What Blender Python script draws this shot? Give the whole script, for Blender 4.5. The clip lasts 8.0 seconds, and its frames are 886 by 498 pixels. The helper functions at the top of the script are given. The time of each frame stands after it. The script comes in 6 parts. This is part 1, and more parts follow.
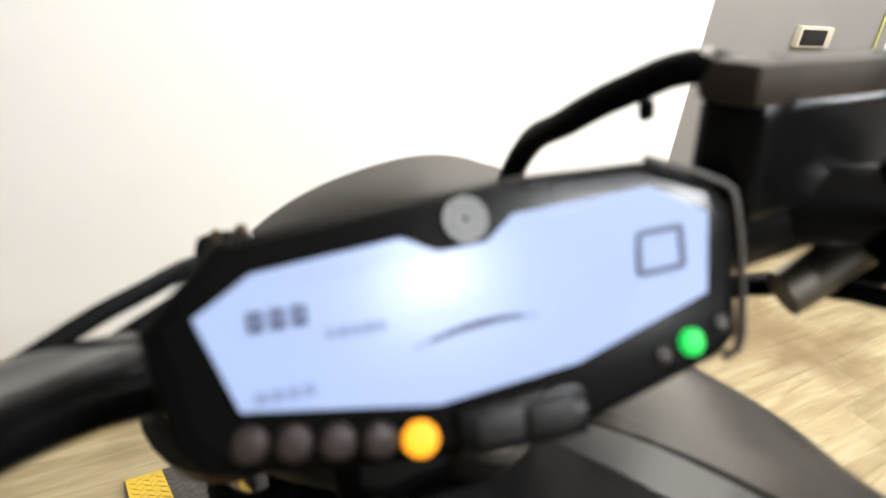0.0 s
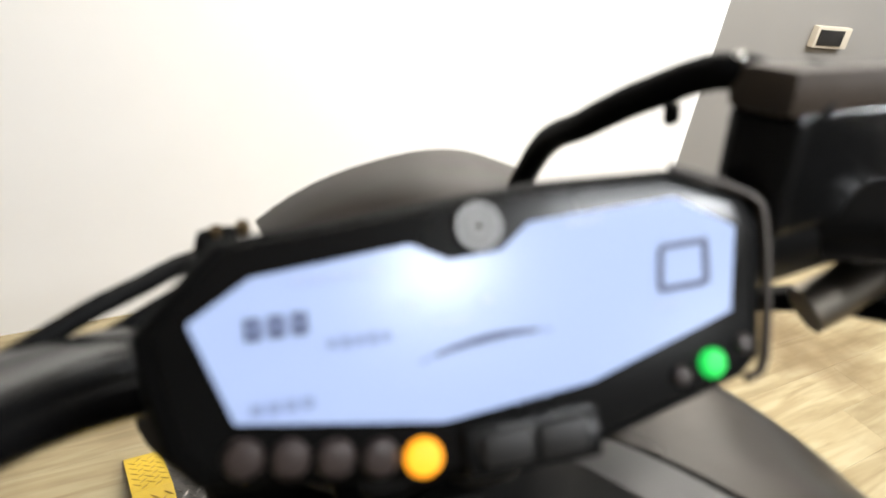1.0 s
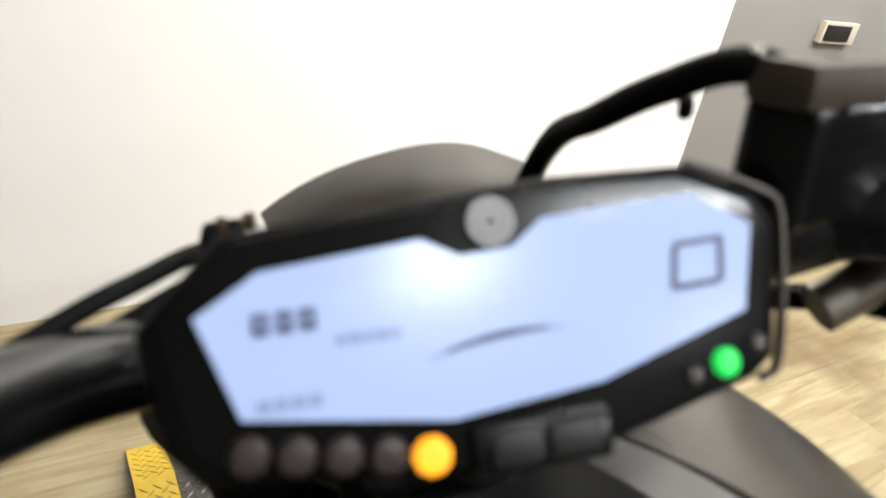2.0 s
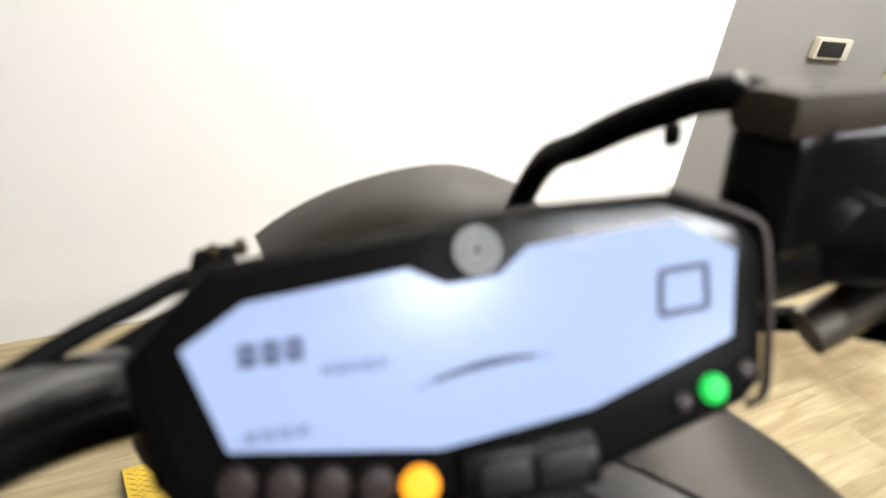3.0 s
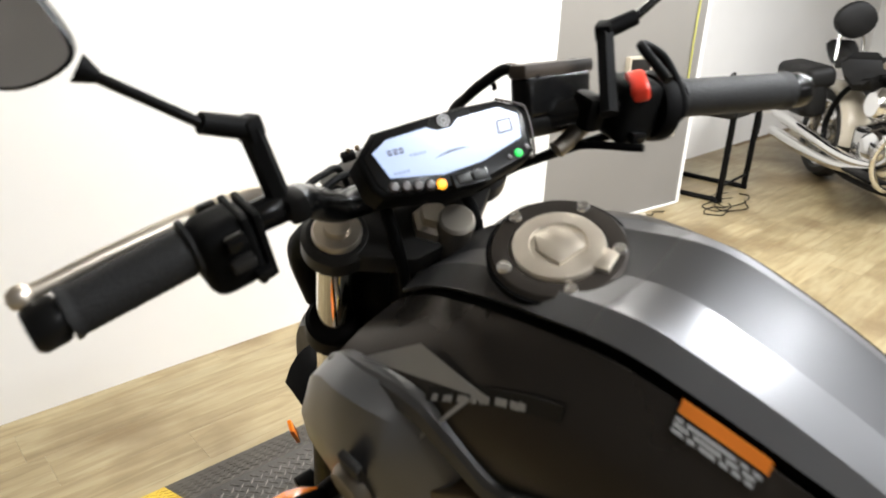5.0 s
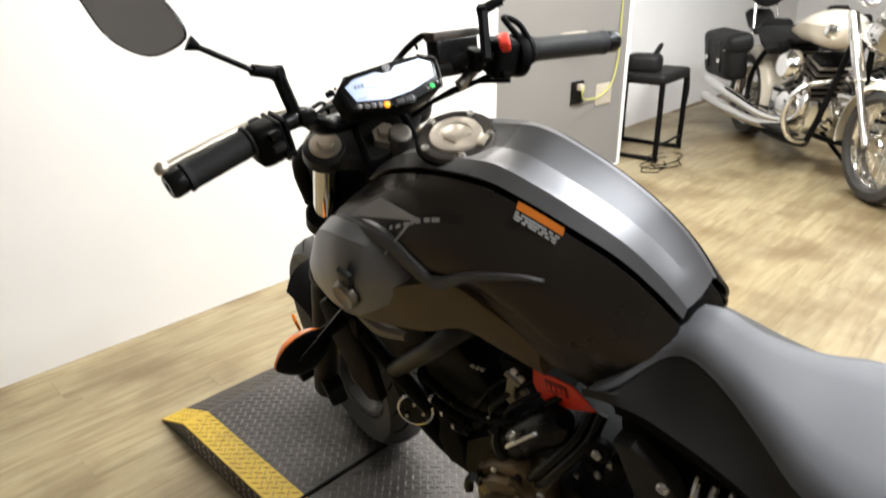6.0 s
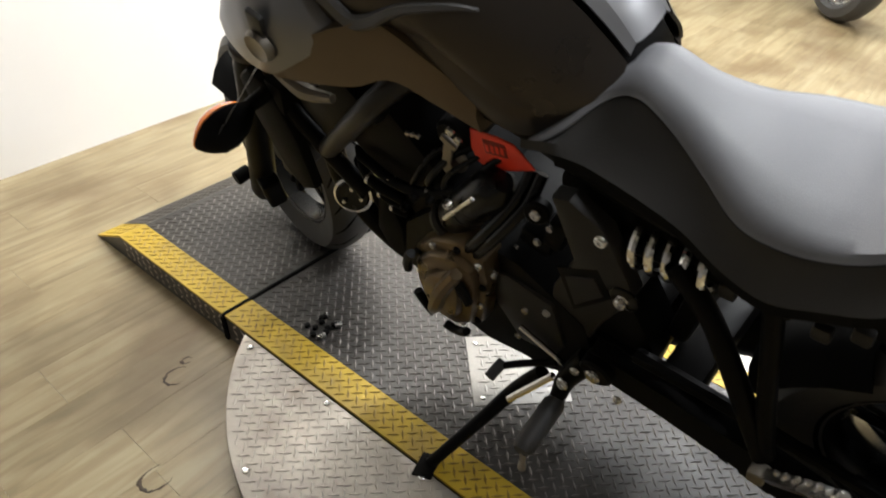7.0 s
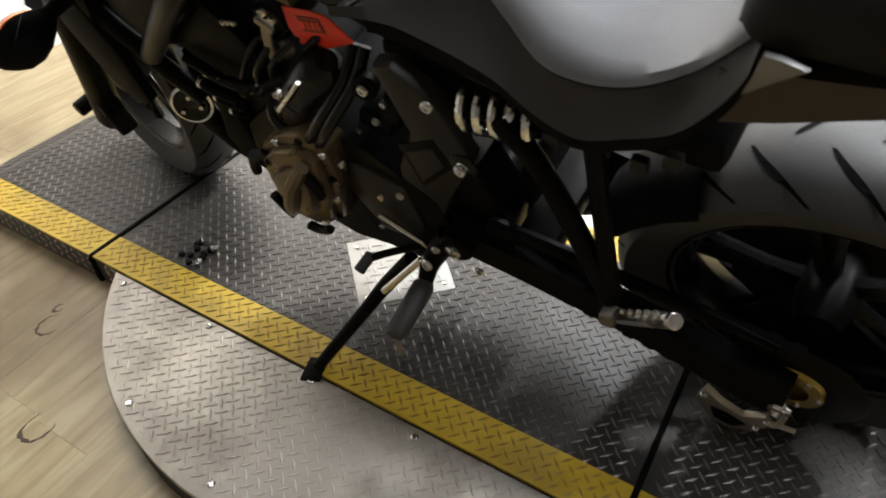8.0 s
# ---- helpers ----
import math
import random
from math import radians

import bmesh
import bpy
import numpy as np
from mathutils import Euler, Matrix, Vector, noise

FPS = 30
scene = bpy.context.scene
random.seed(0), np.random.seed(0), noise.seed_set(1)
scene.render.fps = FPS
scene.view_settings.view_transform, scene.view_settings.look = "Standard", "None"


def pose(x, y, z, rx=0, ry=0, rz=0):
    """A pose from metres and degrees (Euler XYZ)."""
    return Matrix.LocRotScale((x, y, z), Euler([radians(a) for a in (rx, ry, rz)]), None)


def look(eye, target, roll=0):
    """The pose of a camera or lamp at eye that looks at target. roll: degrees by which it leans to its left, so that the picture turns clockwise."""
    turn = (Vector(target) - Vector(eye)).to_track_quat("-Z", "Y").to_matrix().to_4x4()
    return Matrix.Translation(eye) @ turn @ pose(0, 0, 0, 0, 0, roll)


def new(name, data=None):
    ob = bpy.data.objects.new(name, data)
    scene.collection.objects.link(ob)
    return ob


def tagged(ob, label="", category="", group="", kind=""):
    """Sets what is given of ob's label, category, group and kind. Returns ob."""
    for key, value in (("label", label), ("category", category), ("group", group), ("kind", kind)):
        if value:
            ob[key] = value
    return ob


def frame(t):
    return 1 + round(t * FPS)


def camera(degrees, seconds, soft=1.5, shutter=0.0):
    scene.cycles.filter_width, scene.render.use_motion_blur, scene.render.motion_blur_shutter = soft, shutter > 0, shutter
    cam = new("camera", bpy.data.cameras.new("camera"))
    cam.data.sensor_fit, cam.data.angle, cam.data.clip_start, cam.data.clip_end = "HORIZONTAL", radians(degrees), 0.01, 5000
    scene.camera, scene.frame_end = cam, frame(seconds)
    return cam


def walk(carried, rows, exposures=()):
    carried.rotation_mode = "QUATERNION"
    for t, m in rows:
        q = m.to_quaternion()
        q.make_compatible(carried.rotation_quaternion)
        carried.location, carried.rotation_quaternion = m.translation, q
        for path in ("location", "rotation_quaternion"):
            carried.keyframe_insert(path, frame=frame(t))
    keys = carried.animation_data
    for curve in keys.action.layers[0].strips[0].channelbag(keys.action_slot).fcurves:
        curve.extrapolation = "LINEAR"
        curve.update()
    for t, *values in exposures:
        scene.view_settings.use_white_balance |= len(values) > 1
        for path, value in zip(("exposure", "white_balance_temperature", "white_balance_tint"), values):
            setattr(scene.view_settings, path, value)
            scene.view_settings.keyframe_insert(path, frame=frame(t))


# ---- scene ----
cam = camera(67.0, 8.0, soft=1.7, shutter=0.3)
cam.data.dof.use_dof, cam.data.dof.focus_distance, cam.data.dof.aperture_fstop = True, 1.3, 8.0
PATH = [
    (0, (-0.6622, 0.9303, 1.2181), (0.1343, 2.1023, 0.4752), 7.38),
    (0.5, (-0.6598, 0.9395, 1.2209), (0.1264, 2.1101, 0.4650), 8.99),
    (1, (-0.6582, 0.9400, 1.2175), (0.1249, 2.1054, 0.4502), 9.20),
    (2.3, (-0.6585, 0.9437, 1.2162), (0.1172, 2.1037, 0.4334), 9.68),
    (2.5, (-0.6550, 0.9430, 1.2199), (0.1353, 2.1130, 0.4673), 9.79),
    (3, (-0.6562, 0.9427, 1.2200), (0.1271, 2.1190, 0.4699), 9.34),
    (3.5, (-0.6836, 0.9221, 1.2223), (0.0414, 2.1454, 0.4888), 7.99),
    (4, (-0.7265, 0.8512, 1.2426), (-0.0885, 2.1378, 0.5371), 9.83),
    (4.5, (-0.7940, 0.7673, 1.2524), (0.0321, 1.9855, 0.6251), 6.91),
    (4.7, (-0.8477, 0.7347, 1.2485), (0.0874, 1.8762, 0.6301), 3.98),
    (5.8, (-1.1741, 0.3599, 1.2858), (-0.1214, 1.4137, 0.7015), 0.16),
    (6, (-1.1994, 0.3292, 1.2773), (-0.1505, 1.3632, 0.6523), -0.73),
    (6.5, (-1.1847, 0.3249, 1.1972), (-0.1611, 1.2349, 0.3700), 0.36),
    (7, (-1.1687, 0.3057, 1.1318), (-0.1867, 1.1527, 0.1946), 0.34),
    (7.5, (-1.1413, 0.2495, 1.0843), (-0.1437, 0.9818, 0.0702), 1.29),
    (8, (-1.1253, 0.1983, 1.0686), (-0.1261, 0.8438, -0.0014), -2.35),
]
EXPOSURES = [(0.0, 0.32), (3.0, 0.30), (4.5, 0.42), (6.0, 0.38), (7.0, 0.46), (8.0, 0.60)]
walk(cam, [(t, look(eye, target, roll)) for t, eye, target, roll in PATH], EXPOSURES)

# ---- world and lights ----
world = bpy.data.worlds.new("world")
scene.world = world
world.use_nodes = True
background = world.node_tree.nodes["Background"]
background.inputs[0].default_value = (1.0, 0.97, 0.93, 1)
background.inputs[1].default_value = 0.006


def area_lamp(name, at, aim, sx, sy, watts, colour):
    data = bpy.data.lights.new(name, "AREA")
    data.shape, data.size, data.size_y, data.energy, data.color = "RECTANGLE", sx, sy, watts, colour
    ob = new(name, data)
    ob.matrix_world = look(at, aim)
    return ob


WARM = (1.0, 0.985, 0.94)
COOL = (0.93, 0.96, 1.0)
# (x, y, length along x, watts, colour) of the ceiling fixtures, all out of view
CEILING_Z = 2.75
# fifth is added to light the cruisers, last to brighten tyre and seat
FIXTURES = [(0.45, 2.3, 1.2, 78, WARM), (1.8, 2.05, 1.2, 58, WARM), (0.35, 0.0, 1.2, 64, COOL), (2.4, 0.9, 1.2, 78, COOL), (4.3, 0.6, 1.2, 66, COOL), (-0.76, -0.92, 0.30, 13, COOL), (1.1, -2.3, 1.2, 60, COOL)]
for fx, fy, fl, watts, colour in FIXTURES:
    # warm lamps are tilted at the north wall to whiten it
    area_lamp("fixture_light", (fx, fy, CEILING_Z - 0.075), (fx, fy + (0.55 if colour is WARM else 0.001), CEILING_Z - 0.9), fl, 0.12, watts, colour)


# ---- materials ----
def material(name, colour, rough=0.5, metal=0.0, vary=0.12, scale=8.0, bump=0.0, bump_scale=200.0, stain=None, stain_scale=3.0, coat=0.0, rand=0.0, spec=0.5):
    """Principled surface with broad stains, fine grain, relief and a change from piece to piece."""
    m = bpy.data.materials.new(name)
    m.use_nodes = True
    nt = m.node_tree
    n, l = nt.nodes, nt.links
    b = n["Principled BSDF"]
    b.inputs["Roughness"].default_value = rough
    b.inputs["Metallic"].default_value = metal
    b.inputs["Coat Weight"].default_value = coat
    b.inputs["Specular IOR Level"].default_value = spec
    tc = n.new("ShaderNodeTexCoord")
    big = n.new("ShaderNodeTexNoise")
    big.inputs["Scale"].default_value, big.inputs["Detail"].default_value = scale, 6
    l.new(tc.outputs["Object"], big.inputs["Vector"])
    ramp = n.new("ShaderNodeMapRange")
    ramp.inputs["From Min"].default_value, ramp.inputs["From Max"].default_value = 0.3, 0.7
    ramp.inputs["To Min"].default_value, ramp.inputs["To Max"].default_value = 1 - vary, 1 + vary
    l.new(big.outputs["Fac"], ramp.inputs["Value"])
    mul = n.new("ShaderNodeMix")
    mul.data_type, mul.blend_type = "RGBA", "MULTIPLY"
    mul.inputs["Factor"].default_value = 1.0
    mul.inputs["A"].default_value = (*colour, 1)
    l.new(ramp.outputs["Result"], mul.inputs["B"])
    last = mul.outputs["Result"]
    if stain:
        st = n.new("ShaderNodeTexNoise")
        st.inputs["Scale"].default_value, st.inputs["Detail"].default_value = stain_scale, 8
        l.new(tc.outputs["Object"], st.inputs["Vector"])
        sr = n.new("ShaderNodeMapRange")
        sr.inputs["From Min"].default_value, sr.inputs["From Max"].default_value = 0.5, 0.72
        l.new(st.outputs["Fac"], sr.inputs["Value"])
        sm = n.new("ShaderNodeMix")
        sm.data_type = "RGBA"
        l.new(sr.outputs["Result"], sm.inputs["Factor"])
        l.new(last, sm.inputs["A"])
        sm.inputs["B"].default_value = (*stain, 1)
        last = sm.outputs["Result"]
    if rand:
        info = n.new("ShaderNodeObjectInfo")
        rr = n.new("ShaderNodeMapRange")
        rr.inputs["To Min"].default_value, rr.inputs["To Max"].default_value = 1 - rand, 1 + rand
        l.new(info.outputs["Random"], rr.inputs["Value"])
        rm = n.new("ShaderNodeMix")
        rm.data_type, rm.blend_type = "RGBA", "MULTIPLY"
        rm.inputs["Factor"].default_value = 1.0
        l.new(last, rm.inputs["A"])
        l.new(rr.outputs["Result"], rm.inputs["B"])
        last = rm.outputs["Result"]
    l.new(last, b.inputs["Base Color"])
    ro = n.new("ShaderNodeMapRange")
    ro.inputs["From Min"].default_value, ro.inputs["From Max"].default_value = 0.3, 0.7
    ro.inputs["To Min"].default_value, ro.inputs["To Max"].default_value = max(0.03, rough - 0.07), min(1, rough + 0.07)
    l.new(big.outputs["Fac"], ro.inputs["Value"])
    l.new(ro.outputs["Result"], b.inputs["Roughness"])
    if bump:
        fine = n.new("ShaderNodeTexNoise")
        fine.inputs["Scale"].default_value, fine.inputs["Detail"].default_value = bump_scale, 4
        l.new(tc.outputs["Object"], fine.inputs["Vector"])
        bp = n.new("ShaderNodeBump")
        bp.inputs["Strength"].default_value, bp.inputs["Distance"].default_value = bump, 0.002
        l.new(fine.outputs["Fac"], bp.inputs["Height"])
        l.new(bp.outputs["Normal"], b.inputs["Normal"])
    return m


def glowing(name, colour, strength):
    m = bpy.data.materials.new(name)
    m.use_nodes = True
    b = m.node_tree.nodes["Principled BSDF"]
    b.inputs["Base Color"].default_value = (*[0.4 * c for c in colour], 1)
    b.inputs["Emission Color"].default_value = (*colour, 1)
    b.inputs["Emission Strength"].default_value = strength
    return m


def plank_material():
    """Oak-look vinyl: long grain along each plank, knots, and a tone of its own for every plank."""
    m = bpy.data.materials.new("oak_vinyl")
    m.use_nodes = True
    nt = m.node_tree
    n, l = nt.nodes, nt.links
    b = n["Principled BSDF"]
    tc, info = n.new("ShaderNodeTexCoord"), n.new("ShaderNodeObjectInfo")
    shift = n.new("ShaderNodeVectorMath")
    shift.operation = "MULTIPLY_ADD"
    l.new(info.outputs["Random"], shift.inputs[0])
    shift.inputs[1].default_value = (37.0, 11.0, 5.0)
    l.new(tc.outputs["Object"], shift.inputs[2])
    stretch = n.new("ShaderNodeMapping")
    stretch.inputs["Scale"].default_value = (1.6, 14.0, 1.0)
    l.new(shift.outputs["Vector"], stretch.inputs["Vector"])
    grain = n.new("ShaderNodeTexNoise")
    grain.inputs["Scale"].default_value, grain.inputs["Detail"].default_value, grain.inputs["Distortion"].default_value = 2.2, 9, 0.7
    l.new(stretch.outputs["Vector"], grain.inputs["Vector"])
    ramp = n.new("ShaderNodeValToRGB")
    e = ramp.color_ramp.elements
    e[0].position, e[0].color = 0.28, (0.185, 0.138, 0.070, 1)
    e[1].position, e[1].color = 0.66, (0.315, 0.262, 0.155, 1)
    mid = ramp.color_ramp.elements.new(0.48)
    mid.color = (0.262, 0.205, 0.112, 1)
    l.new(grain.outputs["Fac"], ramp.inputs["Fac"])
    tone = n.new("ShaderNodeMapRange")
    tone.inputs["To Min"].default_value, tone.inputs["To Max"].default_value = 0.92, 1.08
    l.new(info.outputs["Random"], tone.inputs["Value"])
    mul = n.new("ShaderNodeMix")
    mul.data_type, mul.blend_type = "RGBA", "MULTIPLY"
    mul.inputs["Factor"].default_value = 1.0
    l.new(ramp.outputs["Color"], mul.inputs["A"])
    l.new(tone.outputs["Result"], mul.inputs["B"])
    scuff = n.new("ShaderNodeTexNoise")
    scuff.inputs["Scale"].default_value, scuff.inputs["Detail"].default_value = 2.3, 8
    dirt = n.new("ShaderNodeMapRange")
    dirt.inputs["From Min"].default_value, dirt.inputs["From Max"].default_value = 0.46, 0.64
    dirt.inputs["To Max"].default_value = 0.72
    geo = n.new("ShaderNodeNewGeometry")
    l.new(geo.outputs["Position"], scuff.inputs["Vector"])
    l.new(scuff.outputs["Fac"], dirt.inputs["Value"])
    worn = n.new("ShaderNodeMix")
    worn.data_type = "RGBA"
    l.new(dirt.outputs["Result"], worn.inputs["Factor"])
    l.new(mul.outputs["Result"], worn.inputs["A"])
    worn.inputs["B"].default_value = (0.115, 0.072, 0.030, 1)
    l.new(worn.outputs["Result"], b.inputs["Base Color"])
    ro = n.new("ShaderNodeMapRange")
    ro.inputs["To Min"].default_value, ro.inputs["To Max"].default_value = 0.24, 0.5
    l.new(scuff.outputs["Fac"], ro.inputs["Value"])
    l.new(ro.outputs["Result"], b.inputs["Roughness"])
    bp = n.new("ShaderNodeBump")
    bp.inputs["Strength"].default_value, bp.inputs["Distance"].default_value = 0.25, 0.002
    l.new(grain.outputs["Fac"], bp.inputs["Height"])
    l.new(bp.outputs["Normal"], b.inputs["Normal"])
    return m


OAK = plank_material()
WALL_WHITE = material("white_wall_paint", (0.82, 0.80, 0.77), 0.7, vary=0.03, scale=1.5, bump=0.06, bump_scale=120)
WALL_GREY = material("grey_wall_paint", (0.20, 0.188, 0.172), 0.75, vary=0.05, scale=2.0, bump=0.06, bump_scale=120)
CEILING = material("ceiling_paint", (0.34, 0.33, 0.32), 0.85, vary=0.03, scale=2.0)
TRIM = material("white_trim", (0.75, 0.73, 0.70), 0.5, vary=0.03)
SUBFLOOR = material("dark_joint", (0.16, 0.115, 0.062), 0.8)
PLATE_DARK = material("dark_tread_steel", (0.038, 0.034, 0.030), 0.46, 0.2, vary=0.25, scale=9, bump=0.25, bump_scale=90, stain=(0.05, 0.045, 0.04), stain_scale=5)
PLATE_BRIGHT = material("bright_tread_aluminium", (0.46, 0.43, 0.385), 0.46, 0.75, vary=0.16, scale=6, bump=0.15, bump_scale=80, stain=(0.27, 0.24, 0.21), stain_scale=7)
PLATE_WORN = material("worn_tread_steel", (0.12, 0.11, 0.10), 0.36, 0.6, vary=0.25, scale=14)
YELLOW_WORN = material("worn_yellow_paint", (0.28, 0.18, 0.018), 0.45, vary=0.25, scale=14)
YELLOW = material("yellow_safety_paint", (0.52, 0.35, 0.022), 0.5, vary=0.12, scale=10, bump=0.15, bump_scale=90, stain=(0.34, 0.23, 0.03), stain_scale=9)
BLACK_STRAP = material("black_rubber_strip", (0.003, 0.003, 0.003), 0.8, spec=0.05)
SATIN_GREY = material("satin_grey_paint", (0.21, 0.21, 0.218), 0.36, 0.8, vary=0.06, scale=5)
SATIN_BLACK = material("satin_black_paint", (0.050, 0.043, 0.037), 0.31, 0.7, vary=0.08, scale=6, spec=0.5)
SATIN_GREY_DARK = material("dark_satin_grey_paint", (0.095, 0.093, 0.092), 0.42, 0.6, vary=0.08, scale=6)
# satin trim with the wood floor's brown reflection put into its colour
SATIN_FLOOR_REFLECT = material("satin_trim_floor_reflection", (0.105, 0.076, 0.046), 0.36, 0.4, vary=0.1, scale=6)
# dark lid plastic, browned in colour for the warm light it reflects
LID_WARM_REFLECT = material("lid_warm_reflection", (0.038, 0.028, 0.020), 0.5, spec=0.3, vary=0.2, scale=20, bump=0.1, bump_scale=200)
COWL_BROWN = material("brown_black_plastic", (0.020, 0.014, 0.009), 0.42, vary=0.3, scale=14, spec=0.2)
MARK_GREY = material("dull_grey_print", (0.16, 0.155, 0.15), 0.5)
PLASTIC = material("black_plastic", (0.004, 0.004, 0.004), 0.55, spec=0.06, bump=0.12, bump_scale=500)
GLOSS_BLACK = material("gloss_black_plastic", (0.004, 0.004, 0.004), 0.25, spec=0.25)
BLACK_METAL = material("black_coated_metal", (0.004, 0.0038, 0.0036), 0.42, vary=0.15, scale=20, spec=0.08)
GUN_METAL = material("dark_grey_bracket", (0.014, 0.013, 0.012), 0.42, vary=0.1, spec=0.3)
RUBBER = material("tyre_rubber", (0.042, 0.041, 0.040), 0.55, spec=0.4, vary=0.2, scale=15, bump=0.12, bump_scale=260)
GRIP_RUBBER = material("grip_rubber", (0.010, 0.010, 0.010), 0.6, spec=0.35, bump=0.35, bump_scale=420)
VINYL = material("grey_seat_vinyl", (0.105, 0.105, 0.111), 0.55, spec=0.4, vary=0.05, scale=10, bump=0.18, bump_scale=650)
# darker copy of the seat vinyl, with the flank's shade in its colour
VINYL_FLANK_SHADE = material("flank_shade_vinyl", (0.021, 0.020, 0.019), 0.5, spec=0.35, vary=0.08, scale=10, bump=0.25, bump_scale=500)
CHROME = material("chrome", (0.86, 0.85, 0.83), 0.09, 1.0, vary=0.02)
ALLOY = material("cast_alloy", (0.27, 0.245, 0.21), 0.5, 1.0, vary=0.08, scale=30)
ALLOY_LIGHT = material("polished_light_alloy", (0.62, 0.56, 0.47), 0.36, 0.9, vary=0.06, scale=30)
BRONZE = material("bronze_engine_paint", (0.13, 0.092, 0.050), 0.32, 0.7, vary=0.15, scale=25)
BOLT = material("zinc_bolt", (0.70, 0.69, 0.67), 0.25, 1.0, vary=0.05)
GOLD = material("gold_anodised", (0.62, 0.44, 0.12), 0.3, 1.0)
RED = material("red_plastic", (0.80, 0.040, 0.015), 0.4)
RED_DARK = material("dark_red_print", (0.22, 0.012, 0.01), 0.5)
ORANGE_LENS = material("orange_lens", (0.95, 0.23, 0.02), 0.15, coat=0.5)
ORANGE_STICKER = material("orange_sticker", (0.80, 0.22, 0.02), 0.5)
PALE_STICKER = material("pale_grey_print", (0.40, 0.40, 0.40), 0.5)
LCD = glowing("backlit_display", (0.52, 0.65, 1.0), 0.40)
LCD.node_tree.nodes["Principled BSDF"].inputs["Roughness"].default_value = 0.22
LCD_INK = material("display_ink", (0.05, 0.06, 0.12), 0.4)
LCD_PALE = material("pale_display_ink", (0.24, 0.30, 0.50), 0.4)
LCD_FAINT = material("faint_display_ink", (0.42, 0.50, 0.74), 0.4)
LAMP_ORANGE = glowing("lit_orange_lamp", (1.0, 0.36, 0.015), 1.5)
LAMP_GREEN = glowing("lit_green_lamp", (0.02, 0.85, 0.12), 0.75)
LAMP_OFF = material("unlit_warning_lamp", (0.035, 0.025, 0.022), 0.3)
LIGHT_TUBE = glowing("fluorescent_diffuser", (1.0, 0.95, 0.86), 6.0)
CREAM = material("cream_paint", (0.66, 0.60, 0.49), 0.18, vary=0.03, coat=0.5)
BLACK_LEATHER = material("black_leather", (0.009, 0.0085, 0.008), 0.55, spec=0.2, bump=0.35, bump_scale=300)
YELLOW_CORD = material("yellow_cable", (0.42, 0.41, 0.10), 0.5)
PAPER = material("bright_tread_patch", (0.34, 0.33, 0.31), 0.48, 0.5, vary=0.06, bump=0.2, bump_scale=90)
SCUFF = material("worn_floor_mark", (0.045, 0.028, 0.014), 0.7, vary=0.4, scale=30)
IVORY = material("ivory_plate", (0.44, 0.39, 0.31), 0.4)
MIRROR = material("mirror_glass", (0.80, 0.80, 0.80), 0.03, 1.0, vary=0.01)


# ---- mesh helpers ----
def part(name, bm, mat, parent=None, label="", smooth=True, angle=40):
    bmesh.ops.recalc_face_normals(bm, faces=bm.faces)
    me = bpy.data.meshes.new(name)
    bm.to_mesh(me)
    bm.free()
    me.materials.append(mat)
    if smooth:
        me.shade_smooth()
        me.set_sharp_from_angle(angle=radians(angle))
    ob = new(name, me)
    ob.parent = parent
    if label:
        tagged(ob, label)
    return ob


def rbox(size, bevel=0.004, at=(0, 0, 0), turn=(0, 0, 0), seg=2):
    bm = bmesh.new()
    bmesh.ops.create_cube(bm, size=1)
    bmesh.ops.scale(bm, vec=size, verts=bm.verts)
    if bevel:
        bmesh.ops.bevel(bm, geom=list(bm.edges), offset=bevel, segments=seg, profile=0.6, affect="EDGES")
    bm.transform(pose(*at, *turn))
    return bm


def axis_turn(p, q):
    p, q = Vector(p), Vector(q)
    return Matrix.Translation(p) @ (q - p).to_track_quat("Z", "Y").to_matrix().to_4x4()


def lathe(profile, p, q, seg=28):
    """A turned form: profile rows of radius and height along p to q, heights as fractions of the length."""
    p, q = Vector(p), Vector(q)
    m, length = axis_turn(p, q), (q - p).length
    bm = bmesh.new()
    rings = []
    for r, h in profile:
        if r < 1e-5:
            rings.append([bm.verts.new(m @ Vector((0, 0, h * length)))])
        else:
            rings.append([bm.verts.new(m @ Vector((r * math.cos(a), r * math.sin(a), h * length))) for a in (2 * math.pi * k / seg for k in range(seg))])
    for a, b in zip(rings, rings[1:]):
        for k in range(seg):
            k2 = (k + 1) % seg
            if len(a) == 1 and len(b) == 1:
                continue
            if len(a) == 1:
                bm.faces.new((a[0], b[k2], b[k]))
            elif len(b) == 1:
                bm.faces.new((a[k], a[k2], b[0]))
            else:
                bm.faces.new((a[k], a[k2], b[k2], b[k]))
    for ring in (rings[0], rings[-1]):
        if len(ring) > 1:
            bm.faces.new(ring)
    return bm


def rod(p, q, r, seg=20, bevel=0.15):
    length = (Vector(q) - Vector(p)).length
    e = min(0.3, r * bevel / max(length, 1e-6))
    return lathe([(0, 0), (r * (1 - bevel), 0), (r, e), (r, 1 - e), (r * (1 - bevel), 1), (0, 1)], p, q, seg)


def smooth_path(pts, steps=6):
    pts = [Vector(p) for p in pts]
    ext = [2 * pts[0] - pts[1], *pts, 2 * pts[-1] - pts[-2]]
    out = []
    for i in range(1, len(ext) - 2):
        a, b, c, d = ext[i - 1 : i + 3]
        for k in range(steps):
            t = k / steps
            out.append(0.5 * (2 * b + (c - a) * t + (2 * a - 5 * b + 4 * c - d) * t * t + (3 * b - a - 3 * c + d) * t**3))
    return [*out, pts[-1]]


